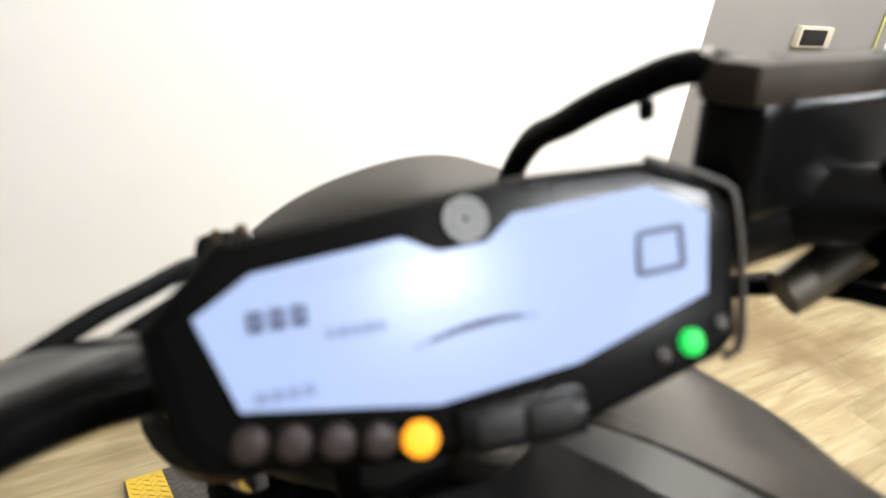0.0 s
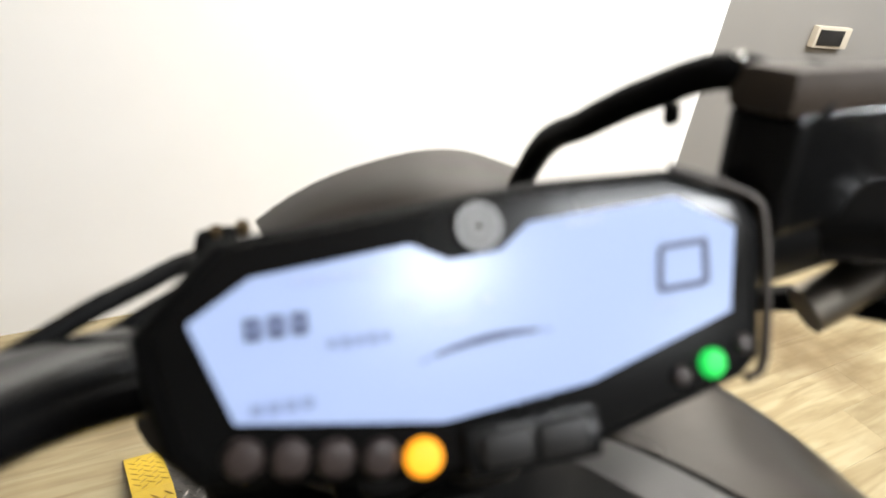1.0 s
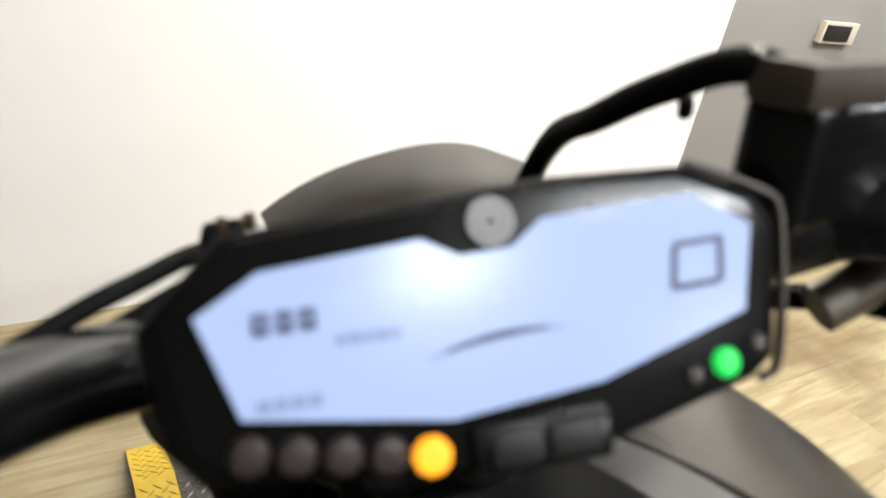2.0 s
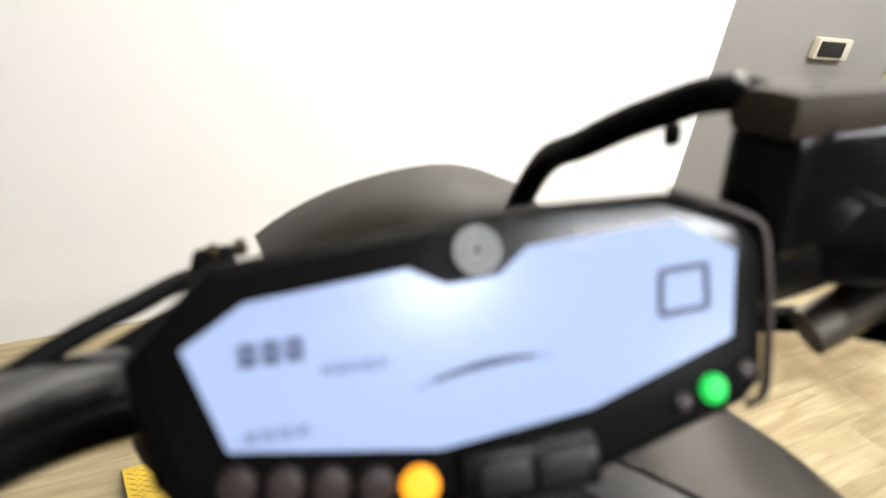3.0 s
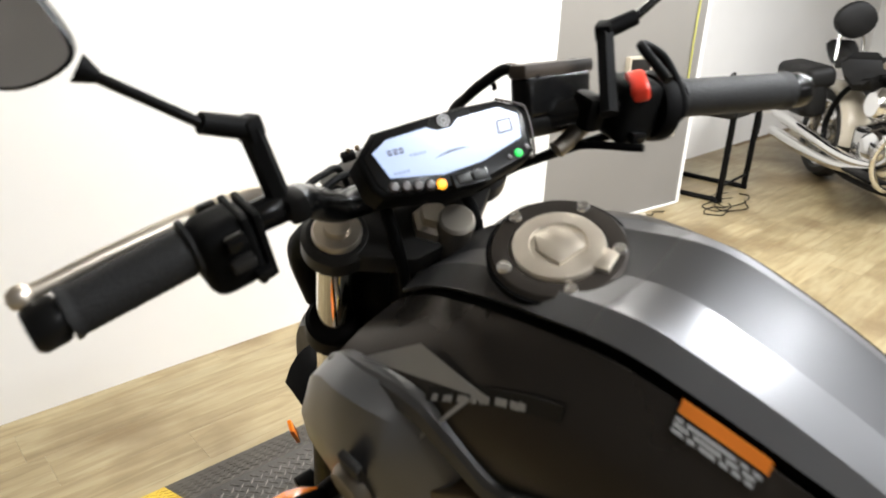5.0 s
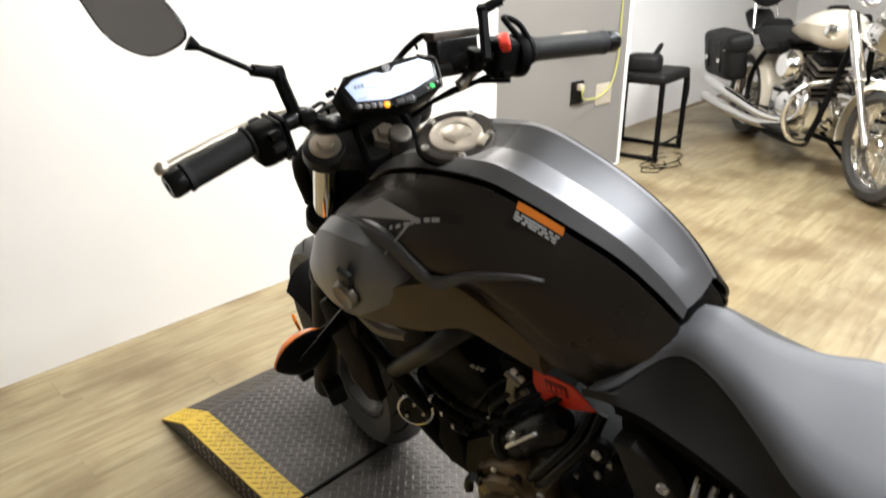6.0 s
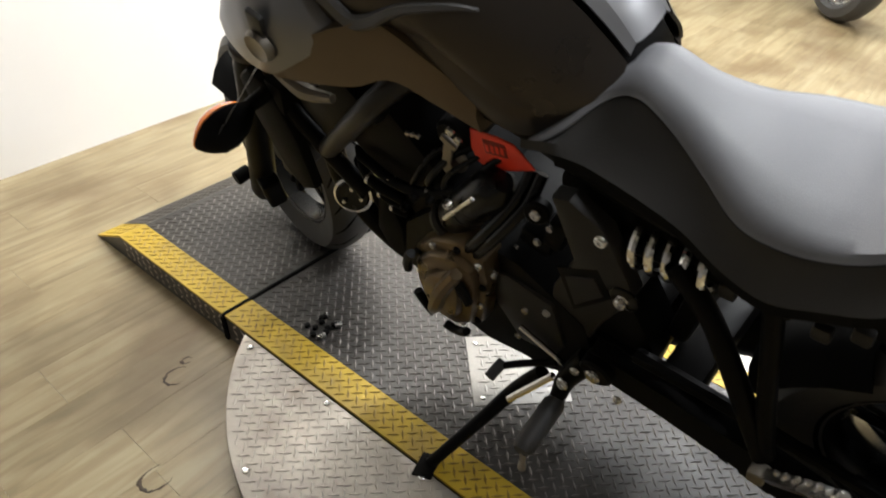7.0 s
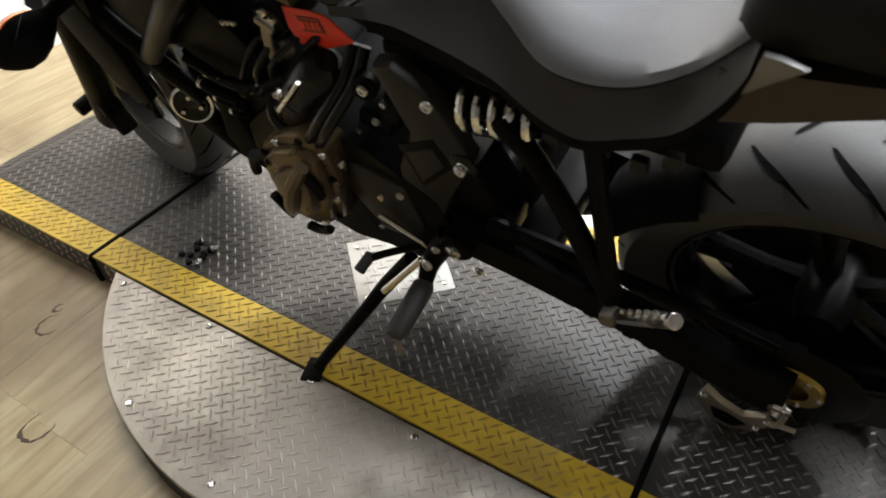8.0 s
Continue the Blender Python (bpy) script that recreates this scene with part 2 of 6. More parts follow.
def hose(pts, r, steps=6, seg=10):
    """A round tube along a smooth line; r is one radius or one for each given point."""
    line = smooth_path(pts, steps) if steps > 1 else [Vector(p) for p in pts]
    radii = [r] * len(line) if not isinstance(r, (list, tuple)) else [float(np.interp(i / (len(line) - 1) * (len(r) - 1), range(len(r)), r)) for i in range(len(line))]
    bm = bmesh.new()
    rings, side = [], None
    for i, p in enumerate(line):
        ahead = (line[min(i + 1, len(line) - 1)] - line[max(i - 1, 0)]).normalized()
        side = ahead.orthogonal().normalized() if side is None else (side - ahead * side.dot(ahead)).normalized()
        up = ahead.cross(side)
        rings.append([bm.verts.new(p + radii[i] * (side * math.cos(a) + up * math.sin(a))) for a in (2 * math.pi * k / seg for k in range(seg))])
    for a, b in zip(rings, rings[1:]):
        for k in range(seg):
            bm.faces.new((a[k], a[(k + 1) % seg], b[(k + 1) % seg], b[k]))
    bm.faces.new(rings[0]), bm.faces.new(rings[-1])
    return bm


def loft(sections, closed=True, caps=True):
    """A skin over loops of points, section by section."""
    bm = bmesh.new()
    rings = [[bm.verts.new(p) for p in s] for s in sections]
    n = len(rings[0])
    for a, b in zip(rings, rings[1:]):
        for k in range(n if closed else n - 1):
            bm.faces.new((a[k], a[(k + 1) % n], b[(k + 1) % n], b[k]))
    if caps and closed:
        bm.faces.new(rings[0]), bm.faces.new(rings[-1])
    return bm


def blended(rows, count):
    """Rows of numbers, interpolated smoothly to count rows."""
    rows = np.array(rows, float)
    t = np.linspace(0, len(rows) - 1, count)
    out = []
    for s in t:
        i = min(int(s), len(rows) - 2)
        f = s - i
        a, b, c, d = rows[max(i - 1, 0)], rows[i], rows[i + 1], rows[min(i + 2, len(rows) - 1)]
        out.append(0.5 * (2 * b + (c - a) * f + (2 * a - 5 * b + 4 * c - d) * f * f + (3 * b - a - 3 * c + d) * f**3))
    return out


def shell(bm, depth):
    """Gives an open sheet a thickness, inwards."""
    bmesh.ops.recalc_face_normals(bm, faces=bm.faces)
    bmesh.ops.solidify(bm, geom=list(bm.faces), thickness=depth)
    return bm


def slab(outline, depth, m=None, bevel=0.003, seg=2):
    """A flat plate from a plan outline (x, y), its top at z = 0 and its underside at -depth, laid by the matrix m."""
    bm = bmesh.new()
    top = [bm.verts.new((x, y, 0)) for x, y in outline]
    low = [bm.verts.new((x, y, -depth)) for x, y in outline]
    face = bm.faces.new(top)
    bm.faces.new(low[::-1])
    for k in range(len(top)):
        k2 = (k + 1) % len(top)
        bm.faces.new((top[k], low[k], low[k2], top[k2]))
    bmesh.ops.recalc_face_normals(bm, faces=bm.faces)
    if bevel:
        bmesh.ops.bevel(bm, geom=list(face.edges), offset=bevel, segments=seg, profile=0.5, affect="EDGES")
    if m:
        bm.transform(m)
    return bm


def joined(*meshes):
    """Several small meshes as one."""
    bm = bmesh.new()
    for other in meshes:
        me = bpy.data.meshes.new("scrap")
        other.to_mesh(me)
        other.free()
        bm.from_mesh(me)
        bpy.data.meshes.remove(me)
    return bm


def side_plane(x):
    """Plan (y, z) of the motorcycle's side, looking from its left, at a given x: outline x runs backwards, depth to the right."""
    return Matrix(((0, 0, -1, x), (-1, 0, 0, 0), (0, 1, 0, 0), (0, 0, 0, 1)))


def side_slab(yz, x, depth, bevel=0.003):
    return slab([(-y, z) for y, z in yz], depth, side_plane(x), bevel)

# ---- the showroom ----
WALL_TURN = 0.6
CORNER = Vector((1.662, 2.722, 0))
PARTITION_END = Vector((2.862, 2.612, 0))


def wall(name, a, b, height, thick, mat):
    """A wall whose seen face runs from a to b, its thickness behind (to the left of that way)."""
    a, b = Vector(a), Vector(b)
    d = b - a
    bm = rbox((d.length, thick, height), 0, (d.length / 2, thick / 2, height / 2))
    ob = part(name, bm, mat, smooth=False)
    ob.matrix_world = pose(a.x, a.y, 0, 0, 0, math.degrees(math.atan2(d.y, d.x)))
    return tagged(ob, kind="structure")


along = Vector((math.cos(radians(WALL_TURN)), math.sin(radians(WALL_TURN)), 0))
wall("wall_north", CORNER - along * 5.25, CORNER, CEILING_Z, 0.12, WALL_WHITE)
wall("wall_partition", CORNER, PARTITION_END - (PARTITION_END - CORNER).normalized() * 0.035, CEILING_Z, 0.12, WALL_GREY)
gap = (PARTITION_END - CORNER).normalized()
wall("wall_partition_end", PARTITION_END - gap * 0.035, PARTITION_END, CEILING_Z, 0.13, WALL_WHITE)
wall("wall_far", (1.6, 3.075, 0), (8.0, 3.28, 0), CEILING_Z, 0.12, WALL_WHITE)
wall("wall_east", (8.0, 3.28, 0), (8.0, -4.5, 0), CEILING_Z, 0.12, WALL_WHITE)
# unseen walls that close the room, grey to hold down bounced light
wall("wall_south", (8.0, -4.5, 0), (-3.6, -4.5, 0), CEILING_Z, 0.12, WALL_GREY)
wall("wall_west", (-3.6, -4.5, 0), (-3.6, 2.9, 0), CEILING_Z, 0.12, WALL_GREY)
# unseen ceiling, kept a dark grey to cut the ambient light
tagged(part("ceiling", rbox((11.8, 8.0, 0.1), 0, (2.2, -0.55, CEILING_Z + 0.05)), CEILING, smooth=False), kind="structure")
base = part("baseboard", rbox(((PARTITION_END - CORNER).length - 0.04, 0.012, 0.012), 0.002, ((PARTITION_END - CORNER).length / 2 - 0.02, -0.006, 0.006)), TRIM)
base.matrix_world = pose(CORNER.x, CORNER.y, 0, 0, 0, math.degrees(math.atan2(gap.y, gap.x)))
tagged(base, kind="structure")

# ceiling fixtures, none of them seen
for fx, fy, fl, watts, colour in FIXTURES:
    lamp = tagged(new("ceiling_light"), "white fluorescent batten light added out of view on the ceiling", "ceiling light", "ceiling battens")
    lamp.location = (fx, fy, CEILING_Z)
    part("housing", rbox((fl + 0.06, 0.16, 0.05), 0.008, (0, 0, -0.025)), TRIM, lamp)
    part("diffuser", rbox((fl, 0.12, 0.012), 0.004, (0, 0, -0.056)), LIGHT_TUBE, lamp)

# wall fittings on the grey partition: distance along it, height
PART_M = pose(CORNER.x, CORNER.y, 0, 0, 0, math.degrees(math.atan2(gap.y, gap.x)))


def wall_fitting(name, u, z, label, category):
    ob = tagged(new(name), label, category)
    ob.matrix_world = PART_M @ Matrix.Translation((u, 0, z))
    return ob


panel = wall_fitting("thermostat_box", 0.622, 0.862, "small beige metal control box screwed to the grey wall", "control box")
part("case", rbox((0.215, 0.03, 0.088), 0.005, (0, -0.015, 0)), IVORY, panel)
part("cover", rbox((0.150, 0.008, 0.064), 0.003, (-0.018, -0.033, 0)), GUN_METAL, panel)
socket = wall_fitting("power_socket", 0.692, 0.545, "black power socket on the grey wall with a plug in it", "socket")
part("plate", rbox((0.115, 0.010, 0.138), 0.003, (0, -0.005, 0)), GLOSS_BLACK, socket)
part("plug", rbox((0.042, 0.030, 0.036), 0.008, (0.008, -0.024, 0.034)), IVORY, socket)
blank = wall_fitting("blank_wall_plate", 0.960, 0.505, "ivory blank cover plate low on the grey wall", "wall plate")
part("plate", rbox((0.160, 0.006, 0.135), 0.003, (0, -0.003, 0)), IVORY, blank)
for sx, sz in ((-0.022, 0), (0.022, 0)):
    part("screw", rod((sx, -0.006, sz), (sx, -0.008, sz), 0.004, 10), BOLT, blank)
cord = wall_fitting("extension_cord", 0, 0, "thin yellow cable looping from the socket up the wall", "cable")
part("cable", hose([(0.700, -0.05, 0.585), (0.672, -0.06, 0.545), (0.712, -0.04, 0.510), (0.774, -0.03, 0.496), (0.860, -0.02, 0.492), (0.925, -0.015, 0.505), (1.020, -0.012, 0.560), (1.062, -0.009, 0.650), (1.080, -0.009, 0.766), (1.076, -0.009, 1.004), (1.082, -0.009, 1.25), (1.10, -0.009, 1.9), (1.10, -0.009, 2.7)], 0.005), YELLOW_CORD, cord)


# ---- the turntable platform ----
STRIP = 0.076
PL, PR, PF, PB, PH = -0.604, 0.030, 2.140, -1.10, 0.0730
BEND = 1.972
SEAMS = (1.478, 0.238)


def treads(name, inside, pitch, length, width, rise, mat, parent, z_of, label=""):
    """Raised lozenges of tread plate, turned one way and the other by turns, over a plan area."""
    verts, faces = [], []
    x0, x1, y0, y1 = inside["box"]
    n = int(1.5 * max(x1 - x0, y1 - y0) / pitch)
    mx, my, q = (x0 + x1) / 2, (y0 + y1) / 2, pitch * math.sqrt(0.5)
    for r in range(-n, n):
        for c in range(-n, n):
            x, y = mx + (r + c) * q, my + (r - c) * q
            if not (x0 < x < x1 and y0 < y < y1 and inside["test"](x, y)):
                continue
            a = radians(45 if (r + c) % 2 else -45)
            ca, sa = math.cos(a), math.sin(a)
            k = len(verts)
            for u, v, h in ((-1, 0, 0), (0, -1, 0), (1, 0, 0), (0, 1, 0), (-0.55, 0, 1), (0.55, 0, 1)):
                px, py = u * length / 2, v * width / 2
                wx, wy = x + px * ca - py * sa, y + px * sa + py * ca
                verts.append((wx, wy, z_of(wy) + h * rise))
            faces += [(k, k + 1, k + 5, k + 4), (k + 1, k + 2, k + 5), (k + 2, k + 3, k + 4, k + 5), (k + 3, k, k + 4)]
    me = bpy.data.meshes.new(name)
    me.from_pydata(verts, [], faces)
    me.materials.append(mat)
    ob = new(name, me)
    ob.parent = parent
    return tagged(ob, label, kind="stuff")


def top_z(y):
    return PH if y < BEND else PH * max(0.02, (PF - y) / (PF - BEND))


def deck(y0, y1):
    """One bay of the platform between two cross joints, folded down at the front end."""
    stations = [y0 + 0.004, y1 - 0.004] if y1 <= BEND else [y0 + 0.004, BEND, y1]
    sections = []
    for y in stations:
        z = top_z(y)
        sections.append([(PL, y, 0), (PL, y, z), (PR, y, z), (PR, y, 0)])
    bm = loft(sections)
    return bm


platform = tagged(new("turntable_platform"), "low dark tread-plate display platform with yellow edge strips", "platform")
bays = [(PB, SEAMS[1]), (SEAMS[1], SEAMS[0]), (SEAMS[0], PF)]
for y0, y1 in bays:
    part("deck_bay", deck(y0, y1), PLATE_DARK, platform, "dark worn tread plate", smooth=False)
    for xa, xb in ((PL - 0.001, PL + STRIP), (PR - STRIP, PR + 0.001)):
        stations = [y0 + 0.005, y1 - 0.005] if y1 <= BEND else [y0 + 0.005, BEND, y1 - 0.002]
        bm = loft([[(xa, y, top_z(y) - 0.004), (xa, y, top_z(y) + 0.002), (xb, y, top_z(y) + 0.002), (xb, y, top_z(y) - 0.004)] for y in stations])
        part("edge_strip", bm, YELLOW, platform, "yellow painted tread edge", smooth=False)
for y in SEAMS:
    part("joint_strip", joined(rbox((PR - PL + 0.006, 0.011, 0.012), 0.002, ((PL + PR) / 2, y, PH - 0.002)), rbox((0.008, 0.014, PH - 0.004), 0.001, (PL - 0.003, y, PH / 2 - 0.002))), BLACK_STRAP, platform, "black rubber joint strip")
inner = {"box": (PL + STRIP, PR - STRIP, PB, PF - 0.02), "test": lambda x, y: min(abs(y - s) for s in SEAMS) > 0.016 and abs(y - BEND) > 0.012}
treads("tread_relief", inner, 0.0185, 0.026, 0.0060, 0.0017, PLATE_WORN, platform, lambda y: top_z(y) + 0.0002)
for xa in (PL, PR - STRIP):
    edge = {"box": (xa + 0.002, xa + STRIP, PB, PF - 0.02), "test": lambda x, y: min(abs(y - s) for s in SEAMS) > 0.018 and abs(y - BEND) > 0.012}
    treads("strip_tread_relief", edge, 0.0185, 0.026, 0.0060, 0.0015, YELLOW_WORN, platform, lambda y: top_z(y) + 0.0022)
# small upright tread bars on the seen side face
verts, faces = [], []
for k in range(104):
    y = PB + 0.02 + k * 0.03
    if y > BEND - 0.02 or min(abs(y - s) for s in SEAMS) < 0.015:
        continue
    for row, z in enumerate((0.018, 0.037, 0.056)):
        a = radians(45 if (k + row) % 2 else -45)
        i = len(verts)
        for u, v, h in ((-1, 0, 0), (0, -1, 0), (1, 0, 0), (0, 1, 0), (0, 0, 1)):
            p, q = u * 0.012, v * 0.0035
            verts.append((PL - 0.0002 - h * 0.0016, y + p * math.cos(a) - q * math.sin(a), z + p * math.sin(a) + q * math.cos(a)))
        faces += [(i, i + 1, i + 4), (i + 1, i + 2, i + 4), (i + 2, i + 3, i + 4), (i + 3, i, i + 4)]
me = bpy.data.meshes.new("side_tread_relief")
me.from_pydata(verts, [], faces)
me.materials.append(PLATE_BRIGHT)
ob = tagged(new("side_tread_relief", me), kind="stuff")
ob.parent = platform
tagged(ob, kind="stuff")

# round bright disc of the turntable, seen where it swells out beside the platform
DISC_C, DISC_R, DISC_Z = Vector((-0.213, 0.836, 0)), 0.681, 0.0690
disc = tagged(new("turntable_disc"), "round bright aluminium tread-plate turntable disc lying under the platform edge", "turntable")
arcs = []
for sgn, limit in ((-1, PL - 0.004), (1, PR + 0.004)):
    half = math.acos(abs(limit - DISC_C.x) / DISC_R)
    mid = math.pi if sgn < 0 else 0.0
    rim = [(DISC_C.x + DISC_R * math.cos(mid + half * k / 30), DISC_C.y + DISC_R * math.sin(mid + half * k / 30)) for k in range(-30, 31)]
    part("plate", slab(rim, 0.012, Matrix.Translation((0, 0, DISC_Z)), 0.002), PLATE_BRIGHT, disc)
    part("skirt", loft([[(x, y, 0.0), (x, y, DISC_Z - 0.013)] for x, y in rim], closed=False), BLACK_METAL, disc)
    box = (DISC_C.x - DISC_R, limit - 0.01, DISC_C.y - DISC_R, DISC_C.y + DISC_R) if sgn < 0 else (limit + 0.01, DISC_C.x + DISC_R, DISC_C.y - DISC_R, DISC_C.y + DISC_R)
    treads("tread_relief", {"box": box, "test": lambda x, y: (x - DISC_C.x) ** 2 + (y - DISC_C.y) ** 2 < (DISC_R - 0.014) ** 2}, 0.0195, 0.027, 0.0060, 0.0016, PLATE_BRIGHT, disc, lambda y: DISC_Z + 0.0002)
for bx, by in ((-0.626, 1.343), (-0.621, 1.090), (-0.827, 1.080), (-0.865, 0.833), (-0.622, 0.825), (-0.625, 0.594), (-0.83, 0.60), (-0.65, 0.38)):
    part("screw", lathe([(0, 0), (0.0075, 0), (0.0075, 0.6), (0.005, 1), (0, 0.8)], (bx, by, DISC_Z), (bx, by, DISC_Z + 0.004), 12), BOLT, disc)

# bright plate let into the deck under the engine
patch = tagged(new("service_hatch"), "square bright tread-plate hatch let into the dark platform deck", "hatch")
C0, U, V = Vector((-0.287, 0.998, PH + 0.002)), Vector((-0.145, -0.143, 0)), Vector((0.144, -0.144, 0))
hatch_m = Matrix.Translation(C0)
part("plate", slab([(0, 0), (U.x, U.y), (U.x + V.x, U.y + V.y), (V.x, V.y)], 0.004, hatch_m, 0.0008), PAPER, patch)
for a, b in ((0.1, 0.1), (0.9, 0.1), (0.1, 0.9), (0.9, 0.9)):
    p = C0 + U * a + V * b
    part("screw", rod(p, p + Vector((0, 0, 0.002)), 0.006, 12), BOLT, patch)


def on_hatch(x, y):
    d = Vector((x - C0.x, y - C0.y, 0))
    return 0.06 < d.dot(U) / U.length_squared < 0.94 and 0.06 < d.dot(V) / V.length_squared < 0.94


treads("tread_relief", {"box": (C0.x - 0.15, C0.x + 0.15, C0.y - 0.29, C0.y), "test": on_hatch}, 0.0185, 0.026, 0.0060, 0.0015, PAPER, patch, lambda y: C0.z + 0.0002)

# loose wheel nuts beside the strip
random.seed(4)
pile = tagged(new("loose_nuts"), "small heap of dark oily nuts lying on the platform deck", "nuts")
pile.location = (-0.479, 1.268, PH + 0.002)
for k in range(14):
    px, py = random.uniform(-0.038, 0.038), random.uniform(-0.032, 0.032)
    part("nut", lathe([(0.003, 0), (0.0075, 0.1), (0.0075, 0.9), (0.003, 1)], (px, py, 0), (px, py, 0.008), 6), BLACK_METAL if k % 3 else BOLT, pile)

# ---- the motorcycle ----
BIKE_M = pose(-0.1584, -0.0957, -0.0608, 3.50, -20.41, -0.99)
# stretch fitted to the camera's views; parts drawn on a plan take it last
VIEW_FIT = Matrix(((1.0937, -0.0480, 0.0612), (-0.0480, 1.0568, 0.0780), (0.0612, 0.0780, 1.0221))).to_4x4()
bike = tagged(new("motorcycle"), "matt grey and black naked motorcycle leaning on its side stand", "motorcycle")
bike.matrix_world = BIKE_M


def bolt(at, way, r=0.006, parent=None, mat=None, length=0.005):
    at, way = Vector(at), Vector(way).normalized()
    return part("bolt", lathe([(0, 0), (r, 0), (r, 0.55), (r * 0.8, 1), (r * 0.45, 1), (r * 0.4, 0.6), (0, 0.6)], at, at + way * length, 14), mat or BOLT, parent or bike)


LEFT = (-1, 0, 0)


# wheels
def wheel(name, centre, heading, radius, width, parent, spokes=5):
    """A cast wheel with its tyre; heading is its axle, pointing left."""
    hub = new(name)
    hub.parent = parent
    axle = Vector(heading).normalized()
    side = axle.orthogonal().normalized()
    fore = Vector((0, 1, 0)) - axle * axle.y
    fore.normalize()
    up = axle.cross(fore)
    up = up if up.z > 0 else -up
    hub.matrix_local = Matrix(((axle.x, fore.x, up.x, centre[0]), (axle.y, fore.y, up.y, centre[1]), (axle.z, fore.z, up.z, centre[2]), (0, 0, 0, 1)))
    w, rim_r = width / 2, radius * 0.695
    prof = [(rim_r - 0.006, -0.62 * w), (rim_r + 0.012, -0.72 * w), (radius * 0.82, -0.88 * w), (radius * 0.90, -0.95 * w), (radius * 0.967, -0.66 * w), (radius * 0.993, -0.32 * w), (radius, 0), (radius * 0.993, 0.32 * w), (radius * 0.967, 0.66 * w), (radius * 0.90, 0.95 * w), (radius * 0.82, 0.88 * w), (rim_r + 0.012, 0.72 * w), (rim_r - 0.006, 0.62 * w)]
    seg = 72
    part("tyre", loft([[(h, r * math.cos(2 * math.pi * k / seg), r * math.sin(2 * math.pi * k / seg)) for r, h in prof] for k in range(seg)] + [[(h, r, 0.0) for r, h in prof]], closed=False, caps=False), RUBBER, hub, "worn black road tyre with curved grooves")
    # tread grooves, curved slashes on both shoulders: raised black strips stand for their shade
    verts, faces = [], []
    count = 22
    for k in range(count):
        for s in (-1, 1):
            a0 = 2 * math.pi * (k + (0.5 if s > 0 else 0)) / count
            base_i = len(verts)
            for j in range(7):
                f = j / 6
                h = s * w * (0.10 + 0.78 * f)
                a = a0 + 0.16 * f + 0.10 * f * f
                r = float(np.interp(abs(h), [0, 0.32 * w, 0.66 * w, 0.95 * w], [radius, radius * 0.993, radius * 0.967, radius * 0.90])) + 0.0016
                half = 0.0062 * (1 - 0.6 * abs(2 * f - 1)) / radius
                verts += [(h, r * math.cos(a - half), r * math.sin(a - half)), (h, r * math.cos(a + half), r * math.sin(a + half))]
            faces += [(base_i + 2 * j, base_i + 2 * j + 1, base_i + 2 * j + 3, base_i + 2 * j + 2) for j in range(6)]
    gm = bpy.data.meshes.new("tread_pattern")
    gm.from_pydata(verts, [], faces)
    gm.materials.append(BLACK_STRAP)
    go = new("tread_pattern", gm)
    go.parent = hub
    tagged(go, kind="stuff")
    ring = [(rim_r + 0.004, -0.70 * w), (rim_r + 0.007, -0.62 * w), (rim_r - 0.010, -0.52 * w), (rim_r - 0.022, 0), (rim_r - 0.010, 0.52 * w), (rim_r + 0.007, 0.62 * w), (rim_r + 0.004, 0.70 * w), (rim_r - 0.016, 0.5 * w), (rim_r - 0.03, 0), (rim_r - 0.016, -0.5 * w)]
    part("rim", loft([[(h, r * math.cos(2 * math.pi * k / seg), r * math.sin(2 * math.pi * k / seg)) for r, h in ring] for k in range(seg + 1)], closed=True, caps=False), GLOSS_BLACK, hub)
    part("hub", lathe([(0, 0), (0.030, 0), (0.042, 0.25), (0.042, 0.75), (0.030, 1), (0, 1)], (-w * 0.8, 0, 0), (w * 0.8, 0, 0)), BLACK_METAL, hub)
    for k in range(spokes):
        a = 2 * math.pi * k / spokes
        c, s = math.cos(a), math.sin(a)
        for off in (-0.10, 0.10):
            c2, s2 = math.cos(a + off), math.sin(a + off)
            part("spoke", hose([(0, 0.030 * c, 0.030 * s), (0.004, 0.09 * c2, 0.09 * s2), (0, (rim_r - 0.018) * c2, (rim_r - 0.018) * s2)], [0.017, 0.012, 0.013], 4, 8), GLOSS_BLACK, hub)
    return hub


REAR, REAR_R = (0.02, 0.17, 0.325), 0.325
rear_wheel = wheel("rear_wheel", (0.0525, 0.2129, 0.4185), (-1, 0, 0), 0.309, 0.180, bike)
RAKE = Vector((0, -0.424, 0.9056))
STEER = radians(9)
FWD = Vector((0, 0.9056, 0.424))
SX = Vector((math.cos(STEER), 0, 0)) - FWD * math.sin(STEER)
SY = Vector((math.sin(STEER), 0, 0)) + FWD * math.cos(STEER)
HEAD = Vector((0.008, 1.160, 0.986))
FRONT = HEAD - RAKE * 0.85 + SY * 0.06
front_wheel = wheel("front_wheel", (0.0212, 1.699, 0.3446), (-0.965, 0.196, 0.173), 0.297, 0.120, bike)
for s in (-1, 1):
    c = FRONT + SX * (0.056 * s)
    part("brake_disc", lathe([(0.075, 0), (0.125, 0), (0.125, 1), (0.075, 1), (0.075, 0)], c, c + SX * (0.005 * s), 40), ALLOY, front_wheel, "steel brake disc").matrix_parent_inverse = front_wheel.matrix_local.inverted()


def steer(x, y, z):
    """A point of the front end, from the steering head: right, ahead, up along the steering axis."""
    return HEAD + SX * x + SY * y + RAKE * z


